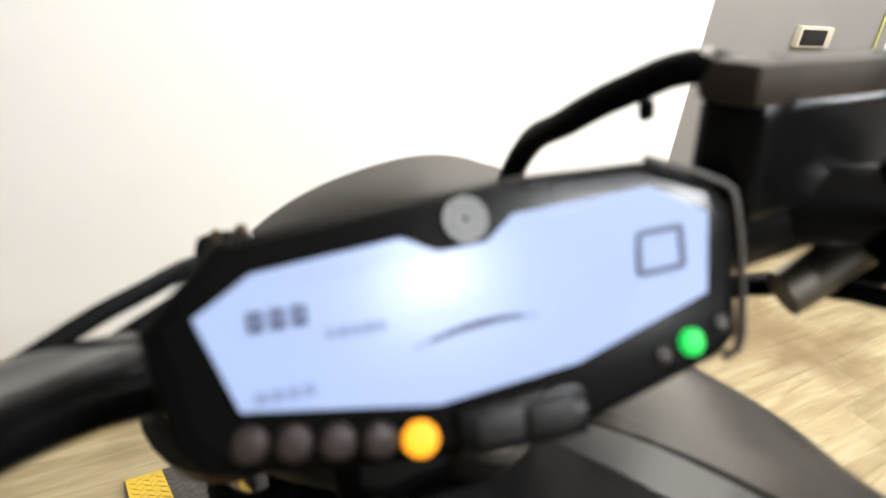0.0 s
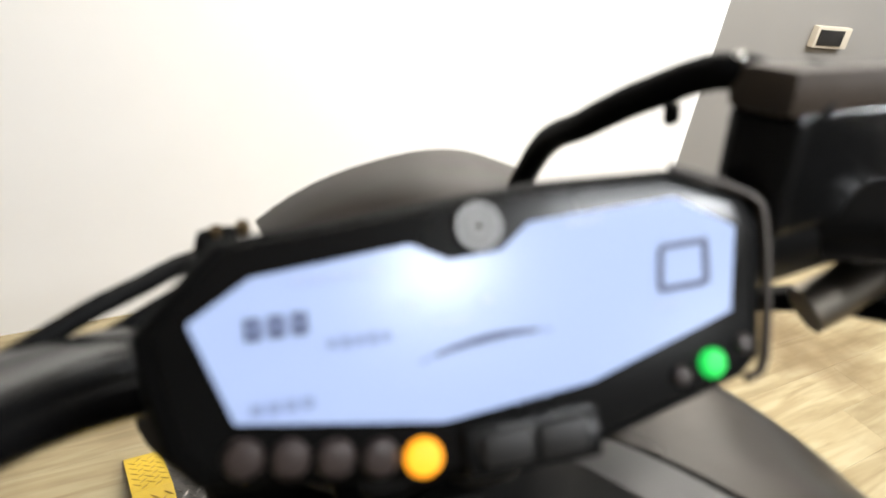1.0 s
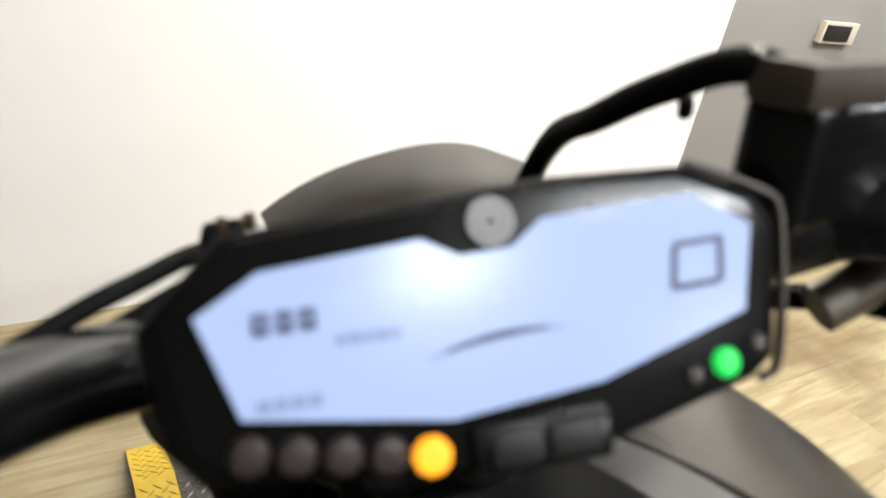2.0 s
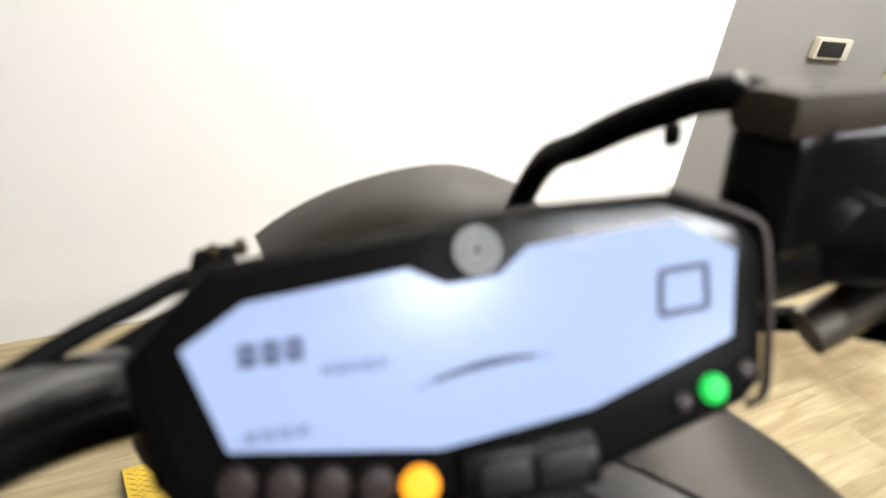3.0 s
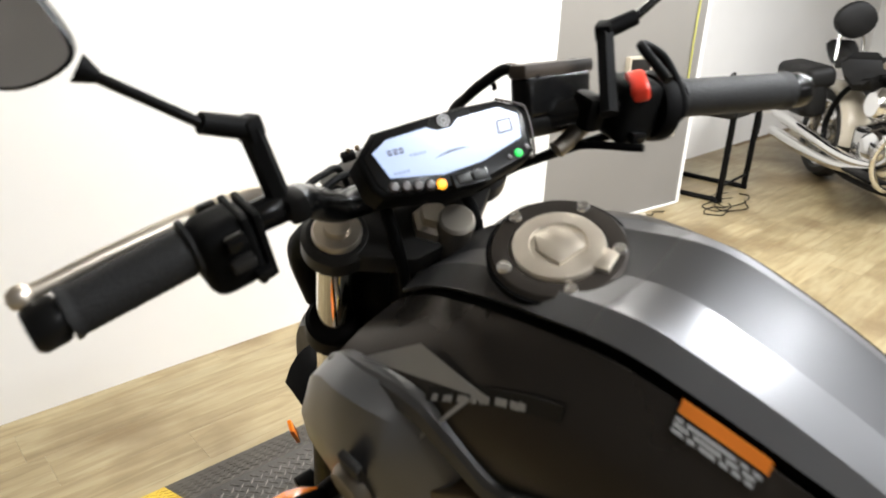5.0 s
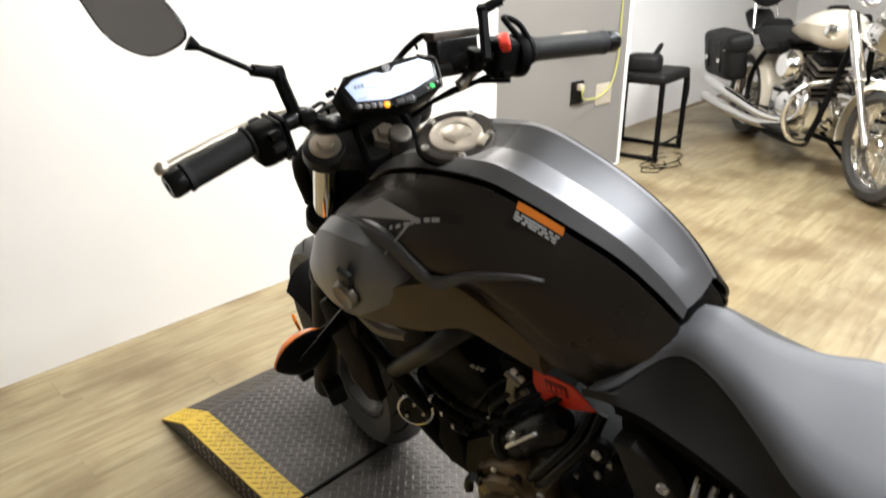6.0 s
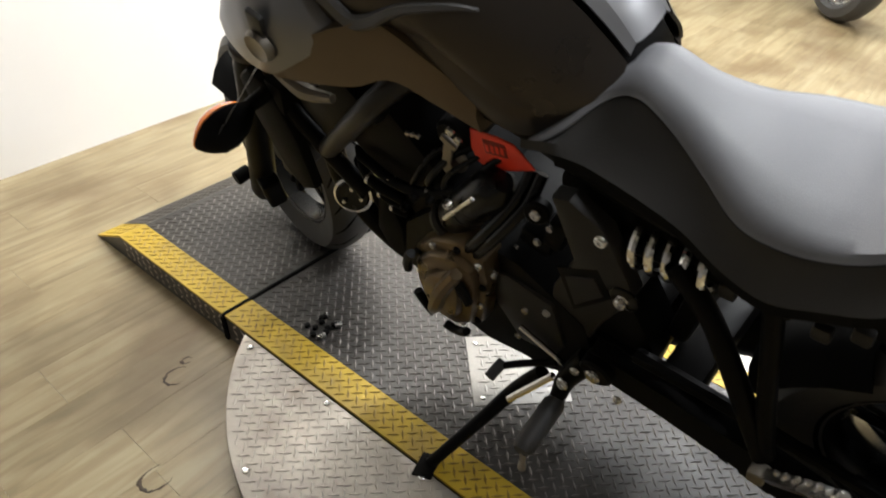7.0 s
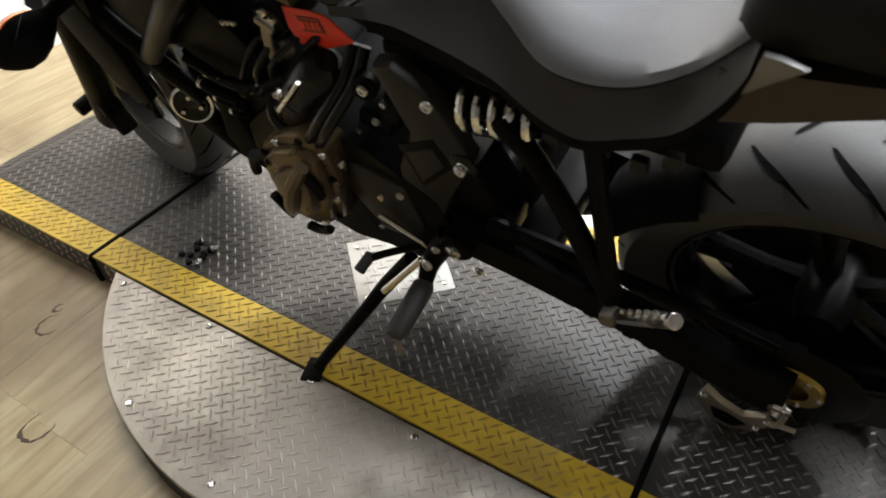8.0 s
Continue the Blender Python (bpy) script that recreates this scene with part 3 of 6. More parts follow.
# fork: caps, tubes, yokes, lower legs
for s in (-1, 1):
    x = 0.074 * s
    top = steer(x, 0.0, 0.012)
    part("fork_tube", rod(steer(x, 0, -0.40), steer(x, 0, 0.004), 0.0185, 28), CHROME, bike, "polished fork tube")
    part("fork_cap", lathe([(0, 0), (0.022, 0), (0.022, 0.45), (0.020, 0.6), (0.012, 0.62), (0.011, 1), (0, 1)], steer(x, 0, 0.002), steer(x, 0, 0.020), 24), ALLOY_LIGHT, bike, "silver fork cap with hexagon")
    part("fork_leg", lathe([(0.020, 0), (0.027, 0.05), (0.026, 0.5), (0.026, 0.92), (0.022, 1)], steer(x, 0.0, -0.85), steer(x, 0, -0.34), 24), BLACK_METAL, bike)
    part("dust_seal", rod(steer(x, 0, -0.345), steer(x, 0, -0.325), 0.029, 24), RUBBER, bike)
    for z, r, h in ((-0.006, 0.031, 0.026), (-0.165, 0.030, 0.034)):
        part("yoke_clamp", rod(steer(x, 0, z - h / 2), steer(x, 0, z + h / 2), r, 26), BLACK_METAL if z < -0.1 else GUN_METAL, bike)
for z, mat in ((-0.006, GUN_METAL), (-0.165, BLACK_METAL)):
    m = Matrix.Translation(steer(0, 0, z + 0.012)) @ Matrix((SX, SY, RAKE)).transposed().to_4x4()
    part("yoke", slab([(-0.085, 0.012), (-0.06, 0.026), (0.06, 0.026), (0.085, 0.012), (0.075, -0.026), (0.03, -0.058), (-0.03, -0.058), (-0.075, -0.026)], 0.024, m, 0.004), mat, bike)
part("stem_nut", lathe([(0, 0), (0.018, 0), (0.018, 0.5), (0.012, 0.55), (0.011, 1), (0, 1)], steer(0, -0.035, 0.006), steer(0, -0.035, 0.028), 6), ALLOY_LIGHT, bike, "silver steering stem nut")
part("ignition_barrel", rod(steer(0.012, -0.052, -0.03), steer(0.012, -0.052, 0.030), 0.016, 20), ALLOY, bike)
part("ignition_cover", rod(steer(0.012, -0.052, -0.06), steer(0.012, -0.052, -0.028), 0.024, 20), PLASTIC, bike)
for s in (-1, 1):
    part("cable", hose([steer(0.03 * s, 0.02, 0.05), steer(0.04 * s, -0.05, 0.0), steer(0.035 * s, -0.06, -0.09), steer(0.02 * s, -0.03, -0.2)], 0.0055), PLASTIC, bike)

# handlebar
BAR = [(-0.295, 1.098, 1.119), (-0.201, 1.087, 1.117), (-0.135, 1.078, 1.112), (-0.100, 1.116, 1.074), (-0.066, 1.142, 1.038), (-0.015, 1.145, 1.022), (0.05, 1.118, 1.030), (0.095, 1.075, 1.050), (0.160, 1.022, 1.045), (0.320, 0.972, 0.985)]
part("handlebar", hose(BAR, [0.011, 0.011, 0.0115, 0.0125, 0.0135, 0.0135, 0.0135, 0.0125, 0.011, 0.011], 6, 14), GLOSS_BLACK, bike, "black tapered handlebar")


def grip(inner, outer, flange):
    i, o = Vector(inner), Vector(outer)
    prof = [(0.0, 0), (flange, 0), (flange, 0.03), (0.0155, 0.05)]
    for k in range(14):
        prof += [(0.0165, 0.08 + k * 0.058), (0.0161, 0.105 + k * 0.058)]
    prof += [(0.0165, 0.90), (0.0175, 0.93), (0.0175, 0.96), (0.012, 0.965), (0.012, 1.0), (0, 1.0)]
    part("grip", lathe(prof, i, o, 24), GRIP_RUBBER, bike, "black ribbed rubber grip")
    w = (o - i).normalized()
    part("bar_end", lathe([(0, 0), (0.0145, 0), (0.0158, 0.2), (0.0158, 0.8), (0.013, 1), (0.006, 1), (0.006, 0.8), (0, 0.8)], o - w * 0.002, o + w * 0.018, 16), GLOSS_BLACK, bike)


grip((-0.201, 1.087, 1.1165), (-0.285, 1.0975, 1.119), 0.020)
grip((0.192, 1.012, 1.034), (0.314, 0.9735, 0.988), 0.0195)


# switch gear: a rounded block round the bar, at p along way
def bar_matrix(p, way):
    w = Vector(way).normalized()
    u = (Vector((0, 0, 1)) - w * w.z).normalized()
    v = u.cross(w)
    return Matrix(((w.x, v.x, u.x, p[0]), (w.y, v.y, u.y, p[1]), (w.z, v.z, u.z, p[2]), (0, 0, 0, 1)))


def placed(bm, m):
    bm.transform(m)
    return bm


lm = bar_matrix((-0.178, 1.079, 1.112), (-0.09, 0.012, 0.004))
left_switch = part("left_switch_housing", placed(rbox((0.040, 0.040, 0.050), 0.014, (0.006, 0, -0.004), seg=4), lm), PLASTIC, bike)
part("clamp_rib", placed(rbox((0.005, 0.0405, 0.051), 0.002, (-0.006, 0, -0.004)), lm), PLASTIC, left_switch)
part("clamp_rib", placed(rbox((0.005, 0.039, 0.048), 0.002, (-0.0142, 0, -0.004)), lm), PLASTIC, left_switch)
for dx, dz, sx, sz, mat in ((0.004, 0.012, 0.014, 0.010, GLOSS_BLACK), (0.004, -0.004, 0.016, 0.008, GUN_METAL), (-0.006, -0.018, 0.012, 0.008, GLOSS_BLACK)):
    part("switch_button", placed(rbox((sx, 0.010, sz), 0.003, (dx, 0.024, dz)), lm), mat, left_switch)
    part("switch_button", placed(rbox((sx, 0.010, sz), 0.003, (dx, -0.024, dz)), lm), mat, left_switch)
for dx, dz, sx in ((0.006, 0.014, 0.006), (0.008, -0.003, 0.007), (-0.004, -0.003, 0.004)):
    part("button_mark", placed(rbox((sx, 0.002, 0.003), 0, (dx, -0.0295, dz)), lm), PALE_STICKER, left_switch)
part("lever_perch", placed(rbox((0.016, 0.022, 0.020), 0.006, (-0.044, 0.004, 0.004)), lm), BLACK_METAL, bike)
part("clutch_lever", hose([(-0.128, 1.108, 1.104), (-0.16, 1.118, 1.112), (-0.23, 1.114, 1.127), (-0.290, 1.110, 1.136)], [0.008, 0.007, 0.0055, 0.005], 5, 10), ALLOY_LIGHT, bike, "silver clutch lever")
part("lever_ball", lathe([(0, 0), (0.005, 0.1), (0.0078, 0.35), (0.0078, 0.65), (0.005, 0.9), (0, 1)], (-0.288, 1.110, 1.1358), (-0.304, 1.1095, 1.138), 16), ALLOY_LIGHT, bike)

rm = bar_matrix((0.152, 1.030, 1.042), (0.122, -0.040, -0.046))
right_switch = part("right_switch_housing", placed(rbox((0.038, 0.040, 0.052), 0.010, (0.004, 0, 0), seg=3), rm), PLASTIC, bike)
part("stop_switch", rbox((0.016, 0.029, 0.015), 0.005, (0.1560, 1.0185, 1.0635), (8, 0, -43), 3), RED, right_switch, "red engine stop switch")
part("start_button", placed(rbox((0.014, 0.008, 0.010), 0.003, (0.0, -0.024, -0.016)), rm), GLOSS_BLACK, right_switch)
part("throttle_tube", placed(lathe([(0, 0), (0.027, 0), (0.030, 0.3), (0.030, 0.8), (0.024, 1), (0, 1)], (0.022, 0, 0), (0.038, 0, 0), 28), rm), PLASTIC, bike)
part("throttle_cable", hose([(0.150, 0.985, 1.08), (0.165, 1.02, 1.095), (0.19, 1.015, 1.07), (0.180, 0.995, 1.03), (0.15, 1.04, 1.015), (0.09, 1.11, 0.99)], 0.004), PLASTIC, bike)
part("throttle_cable", hose([(0.135, 1.0, 1.022), (0.115, 1.06, 1.015), (0.08, 1.11, 0.99), (0.04, 1.15, 0.96)], 0.0035), PLASTIC, bike)
part("mirror_clamp", placed(rbox((0.018, 0.028, 0.030), 0.007, (-0.036, 0, 0)), rm), BLACK_METAL, bike)

# front brake reservoir: a black box with a lid, along the right bar
am = bar_matrix((0.1160, 1.0715, 1.0680), (0.890, 0.120, -0.405)) @ pose(0, 0, 0, -10.4)
reservoir = part("brake_reservoir", placed(rbox((0.092, 0.020, 0.032), 0.004, (0, 0.002, -0.003), seg=3), am), GLOSS_BLACK, bike, "square black brake fluid reservoir")
part("lid", placed(rbox((0.104, 0.018, 0.012), 0.004, (0, 0.001, 0.017)), am), LID_WARM_REFLECT, reservoir, "dark reservoir lid, warm reflection put into its colour")
for dx in (-0.03, 0.03):
    part("lid_screw", placed(rod((dx, 0, 0.021), (dx, 0, 0.0235), 0.0025, 12), am), GUN_METAL, reservoir)
part("master_cylinder", placed(rod((-0.046, 0.006, -0.026), (0.05, 0.006, -0.026), 0.0115, 18), am), BLACK_METAL, bike)
part("brake_lever", hose([(0.10, 1.062, 1.02), (0.15, 1.05, 1.03), (0.22, 1.01, 1.01), (0.29, 0.985, 0.99)], [0.008, 0.007, 0.006, 0.006], 5, 10), ALLOY, bike)
part("brake_hose", hose([(0.092, 1.065, 1.092), (0.078, 1.08, 1.104), (0.070, 1.10, 1.092), (0.064, 1.12, 1.075), (0.066, 1.15, 1.046), (0.06, 1.18, 0.98), (0.05, 1.2, 0.92)], [0.0045, 0.0048, 0.0048, 0.0045, 0.0045, 0.0045, 0.0045]), PLASTIC, bike, "black brake hose")
part("hose_clip", rod((0.078, 1.080, 1.106), (0.079, 1.079, 1.1085), 0.0022, 10), BOLT, bike)
part("hose_clip", rbox((0.004, 0.003, 0.006), 0.001, (0.073, 1.095, 1.0865)), PLASTIC, bike)
part("wiring", hose([(-0.155, 1.095, 1.10), (-0.13, 1.108, 1.088), (-0.10, 1.132, 1.066), (-0.06, 1.148, 1.058), (-0.03, 1.16, 1.045)], 0.0032), PLASTIC, bike)
part("clutch_cable", hose([(-0.132, 1.108, 1.090), (-0.105, 1.125, 1.082), (-0.075, 1.14, 1.074), (-0.045, 1.165, 1.05), (-0.03, 1.19, 0.98)], 0.003), PLASTIC, bike)


# mirrors
def mirror(base, elbow, sleeve, joint, outline, facing, seen_head=True):
    m = part("mirror_stem", hose([base, Vector(base).lerp(Vector(elbow), 0.5), elbow], 0.0078, 2, 6), PLASTIC, bike, "black mirror arm")
    part("stem_block", rbox((0.014, 0.014, 0.015), 0.003, elbow, (0, 0, 20)), PLASTIC, m)
    part("mirror_sleeve", hose([elbow, sleeve], [0.0075, 0.0068], 1, 12), PLASTIC, m)
    part("mirror_rod", hose([sleeve, joint], 0.0036, 1, 10), GLOSS_BLACK, m)
    if not seen_head:
        return m
    f = Vector(facing).normalized()
    side = Vector((0, 0, 1)).cross(f).normalized()
    up = f.cross(side)
    mm = Matrix(((side.x, up.x, f.x, joint[0]), (side.y, up.y, f.y, joint[1]), (side.z, up.z, f.z, joint[2]), (0, 0, 0, 1)))
    loop = [Vector((x, y, 0)) for x, y in outline]
    ring = smooth_path([*loop, loop[0]], 5)[:-1]
    mid = sum(ring, Vector()) / len(ring)
    sections = [[mm @ (mid + (p - mid) * k + Vector((0, 0, z))) for p in ring] for k, z in ((0.30, -0.026), (0.78, -0.018), (0.98, -0.006), (1.0, 0.003), (0.965, 0.005), (0.93, 0.002))]
    head = part("mirror_housing", loft(sections), GLOSS_BLACK, m, "black mirror housing")
    glass = slab([((mid + (p - mid) * 0.945).x, (mid + (p - mid) * 0.945).y) for p in ring], 0.002, mm @ Matrix.Translation((0, 0, 0.0035)), 0)
    part("mirror_glass", glass, MIRROR, head, "mirror glass")
    part("mirror_boot", hose([joint, Vector(joint).lerp(Vector(sleeve), 0.16)], [0.009, 0.004], 1, 12), PLASTIC, m)
    return m


mirror((-0.140, 1.076, 1.110), (-0.140, 1.082, 1.172), (-0.167, 1.083, 1.191), (-0.209, 1.1117, 1.2416), [(-0.083, 0.076), (-0.052, 0.088), (-0.016, 0.071), (0.003, 0.022), (-0.003, 0.002), (-0.041, -0.002), (-0.072, 0.028)], (-0.55, -0.80, 0.15))
mirror((0.118, 1.018, 1.058), (0.166, 1.056, 1.100), (0.190, 1.043, 1.104), (0.262, 1.03, 1.125), [], (0, -1, 0), False)

# instrument: a slanted six-sided housing with the display, five lamps, two buttons
N = Vector((-0.0509, -0.7342, 0.6771)).normalized()
UX = Vector((0.8799, -0.3537, -0.3174))
UX = (UX - N * UX.dot(N)).normalized()
UY = N.cross(UX)
DC = Vector((0.0009, 1.2069, 1.1953)) - N * 0.006
DASH = Matrix(((UX.x, UY.x, N.x, DC.x), (UX.y, UY.y, N.y, DC.y), (UX.z, UY.z, N.z, DC.z), (0, 0, 0, 1)))


def on_dash(z=0.0):
    return DASH @ Matrix.Translation((0, 0, z))


HOUSE = [(-0.0745, -0.0050), (-0.0585, 0.0175), (-0.020, 0.0275), (0.019, 0.0375), (0.0555, 0.0435), (0.0770, 0.0385), (0.0835, 0.0310), (0.0832, -0.005), (0.0775, -0.011), (0.037, -0.0283), (0.030, -0.0325), (0.006, -0.0358), (-0.0575, -0.038), (-0.0655, -0.031)]
dash = part("instrument_housing", slab(HOUSE, 0.030, on_dash(0.004), 0.005, 3), PLASTIC, bike, "black instrument housing")
centre = Vector((0.006, 0.003))
back = [(centre.x + (x - centre.x) * 0.72, centre.y + (y - centre.y) * 0.72) for x, y in HOUSE]
part("instrument_back", slab(back, 0.022, on_dash(-0.025), 0), PLASTIC, dash)
face = [(centre.x + (x - centre.x) * 0.93, centre.y + (y - centre.y) * 0.90) for x, y in HOUSE]
part("face_plate", slab(face, 0.002, on_dash(0.0052), 0.0006), GLOSS_BLACK, dash)
SCREEN = [(-0.0615, -0.0014), (-0.049, 0.0093), (-0.0134, 0.0189), (-0.0038, 0.0157), (0.009, 0.0188), (0.0160, 0.0260), (0.0548, 0.0350), (0.0725, 0.0285), (0.0712, 0.0065), (0.0328, -0.0122), (-0.0036, -0.0218), (-0.0500, -0.0224)]
screen = part("display", slab(SCREEN, 0.001, on_dash(0.0060), 0), LCD, dash, "glowing pale blue display")


def put_mark(x, y, w, h, mat, turn=0.0, name="display_mark"):
    bm = rbox((w, h, 0.0003), 0)
    bm.transform(on_dash(0.0064) @ pose(x, y, 0, 0, 0, turn))
    return part(name, bm, mat, screen, smooth=False)


# the speed figure 0 and the small figures that cannot be read
for x, y, w, h, turn in ((0.0576, 0.0231, 0.0132, 0.0016, 12), (0.0572, 0.0122, 0.0128, 0.0016, 12), (0.0510, 0.0163, 0.0016, 0.0108, 0), (0.0638, 0.0190, 0.0016, 0.0110, 3)):
    put_mark(x, y, w, h, LCD_INK, turn, "digit_segment")
for k in range(3):
    put_mark(-0.0475 + 0.0050 * k, -0.0020 + 0.0009 * k, 0.0036, 0.0050, LCD_INK, 9, "digit_segment")
    put_mark(-0.0475 + 0.0050 * k, -0.0020 + 0.0009 * k, 0.0014, 0.0024, LCD_PALE, 9, "digit_segment").location.z = 0.0003
for k in range(8):
    put_mark(-0.0080 + 0.0040 * k, -0.0074 + 0.00185 * k - 0.00011 * k * k, 0.0044, 0.0008 + 0.0003 * min(k, 7 - k), LCD_PALE if k in (0, 7) else LCD_INK, 26 - 3.4 * k)
for k in range(4):
    put_mark(-0.0455 + 0.0036 * k, -0.0194 + 0.0006 * k, 0.0028, 0.0026, LCD_PALE, 9)
for k in range(5):
    put_mark(-0.0300 + 0.0030 * k, -0.0045 + 0.0005 * k, 0.0022, 0.0020 + 0.0006 * (k % 2), LCD_PALE, 9)
    put_mark(-0.0380 + 0.0042 * k, 0.0092 + 0.0008 * k, 0.0030, 0.0016, LCD_FAINT, 11)
for x, y, w, h in ((0.0060, 0.0068, 0.0026, 0.0022), (-0.0120, 0.0050, 0.0022, 0.0022), (0.0530, 0.0075, 0.0080, 0.0010), (-0.0030, 0.0012, 0.0090, 0.0012), (0.0300, 0.0270, 0.0095, 0.0016)):
    put_mark(x, y, w, h, LCD_FAINT, 11)
BADGE = (0.0031, 0.0242)
for ring_r, ring_w in ((0.0056, 0.0010), (0.0030, 0.0009)):
    part("maker_badge", placed(lathe([(ring_r - ring_w, 0), (ring_r, 0), (ring_r, 1), (ring_r - ring_w, 1), (ring_r - ring_w, 0)], (*BADGE, 0.0056), (*BADGE, 0.0070), 32), DASH), PALE_STICKER, dash, "round silver badge")
part("badge_disc", placed(rod((*BADGE, 0.0050), (*BADGE, 0.0062), 0.0055, 28), DASH), MARK_GREY, dash)
for k in range(5):
    x = -0.0480 + 0.0100 * k
    lit = k == 4
    part("warning_lamp", placed(lathe([(0, 0), (0.0045, 0), (0.0045, 0.4), (0.0034, 0.85), (0, 1)], (x, -0.0298, 0.0045), (x, -0.0298, 0.0074), 20), DASH), LAMP_ORANGE if lit else LAMP_OFF, dash, "lit orange warning lamp" if lit else "unlit warning lamp")
for x, y, lit in ((0.0662, -0.0070, True), (0.0575, -0.0104, False), (0.0752, -0.0018, False)):
    r = 0.0038 if lit else 0.0026
    part("neutral_lamp" if lit else "warning_lamp", placed(lathe([(0, 0), (r, 0), (r, 0.4), (r * 0.74, 0.85), (0, 1)], (x, y, 0.0045), (x, y, 0.0074 if lit else 0.0066), 20), DASH), LAMP_GREEN if lit else LAMP_OFF, dash, "lit green neutral lamp" if lit else "unlit warning lamp")
part("button_bezel", placed(rbox((0.034, 0.0125, 0.004), 0.0018, (0.0180, -0.0262, 0.0058), (0, 0, 10)), DASH), GLOSS_BLACK, dash)
for x, y in ((0.0112, -0.0273), (0.0248, -0.0249)):
    part("mode_button", placed(rbox((0.0128, 0.0080, 0.004), 0.0018, (x, y, 0.0076), (0, 0, 10)), DASH), GUN_METAL, dash, "grey mode button")
# thin bright edge of the housing beyond the face
rim = smooth_path([DASH @ Vector((x, y, 0.003)) for x, y in HOUSE[4:9]], 3)
part("housing_edge", hose(rim, 0.0014, 1, 6), LID_WARM_REFLECT, dash, "brown-grey housing edge")

# headlight and cowl before the steering head
LAMP_AT = Vector((0.024, 1.215, 0.862))
light = part("headlight_body", loft([[LAMP_AT + SX * (w * math.cos(a)) + RAKE * (h * math.sin(a)) + SY * d for a in (2 * math.pi * k / 24 for k in range(24))] for d, w, h in ((-0.03, 0.05, 0.05), (0.0, 0.07, 0.07), (0.05, 0.08, 0.085), (0.09, 0.078, 0.08), (0.10, 0.07, 0.07))]), PLASTIC, bike, "black headlight shell")
part("headlight_glass", lathe([(0, 1), (0.04, 0.9), (0.066, 0.5), (0.074, 0)], LAMP_AT + SY * 0.096, LAMP_AT + SY * 0.118, 28), CHROME, light, "clear headlight glass")
cowl = [[Vector((0.027, 1.165, 0.990)) + SX * x + SY * d + RAKE * (0.025 * (1 - (abs(x) / 0.060) ** 2.4) + lift) for x in np.linspace(-0.058, 0.058, 13)] for d, lift in ((0.0, 0.0), (0.025, 0.0), (0.05, -0.016), (0.08, -0.05))]
part("headlight_cowl", shell(loft(cowl, closed=False), 0.004), COWL_BROWN, bike, "brown-black headlight cowl")
part("sensor_box", rbox((0.012, 0.009, 0.007), 0.0025, (-0.048, 1.140, 1.076), (0, 0, -25)), PLASTIC, bike)
for k in range(2):
    part("bracket_screw", rod((-0.047 + 0.007 * k, 1.140 - 0.003 * k, 1.078), (-0.047 + 0.007 * k, 1.140 - 0.003 * k, 1.0815), 0.002, 12), BRONZE, bike)
part("headlight_stay", hose([steer(-0.074, 0.03, -0.02), steer(-0.085, 0.05, -0.08), steer(-0.075, 0.035, -0.16)], 0.012, 4, 10), PLASTIC, bike)

# front mudguard
guard = []
for k in range(9):
    a = radians(62 + 5.5 * k)
    c = FRONT + SY * (0.266 * math.cos(a)) + RAKE * (0.266 * math.sin(a))
    out = (SY * math.cos(a) + RAKE * math.sin(a))
    guard.append([c + SX * x - out * (0.045 * (abs(x) / 0.064) ** 2.5) for x in np.linspace(-0.064, 0.064, 9)])
part("front_mudguard", shell(loft(guard, closed=False), 0.003), PLASTIC, bike, "black front mudguard")
for s in (-1, 1):
    cal = FRONT + SX * (0.075 * s) - SY * 0.085 + RAKE * 0.07
    part("brake_caliper", rbox((0.04, 0.055, 0.095), 0.010, cal, (20, 0, -20), 3), BLACK_METAL, bike)
    part("reflector", rbox((0.006, 0.02, 0.05), 0.002, FRONT + SX * (0.098 * s) + RAKE * 0.24 + SY * 0.01, (20, 0, -25)), ORANGE_LENS, bike, "orange side reflector")
    part("axle_end", rod(FRONT + SX * (0.07 * s), FRONT + SX * (0.105 * s), 0.016, 18), BLACK_METAL, bike)


# turn signals: a pointed shell with an orange lens on its front rim
def turn_signal(base, tip, facing):
    b, t, f = Vector(base), Vector(tip), Vector(facing).normalized()
    way = (t - b).normalized()
    f = (f - way * f.dot(way)).normalized()
    up = way.cross(f)
    long = (t - b).length
    sig = part("turn_signal", loft([[b + way * (long * u) + up * (0.040 * wdt * math.cos(a)) - f * (0.036 * wdt * max(0.0, math.sin(a)) * 1.0) - f * (0.0 if math.sin(a) > 0 else 0.0) for a in np.linspace(0, 2 * math.pi, 20, endpoint=False)] for u, wdt in ((0.0, 0.30), (0.12, 0.55), (0.3, 0.80), (0.5, 0.92), (0.7, 0.84), (0.85, 0.58), (0.95, 0.30), (1.0, 0.08))]), PLASTIC, bike, "black indicator shell")
    lens = loft([[b + way * (long * u) + up * (0.0405 * wdt * math.cos(a)) + f * (0.024 * wdt * max(0.0, math.sin(a)) + 0.001) for a in np.linspace(0, 2 * math.pi, 20, endpoint=False)] for u, wdt in ((0.06, 0.30), (0.2, 0.66), (0.35, 0.86), (0.5, 0.93), (0.7, 0.85), (0.85, 0.60), (0.97, 0.28), (1.01, 0.08))])
    part("lens", lens, ORANGE_LENS, sig, "orange indicator lens")
    part("stalk", hose([b - way * 0.05, b + way * 0.01], [0.013, 0.010], 1, 12), PLASTIC, sig)
    return sig


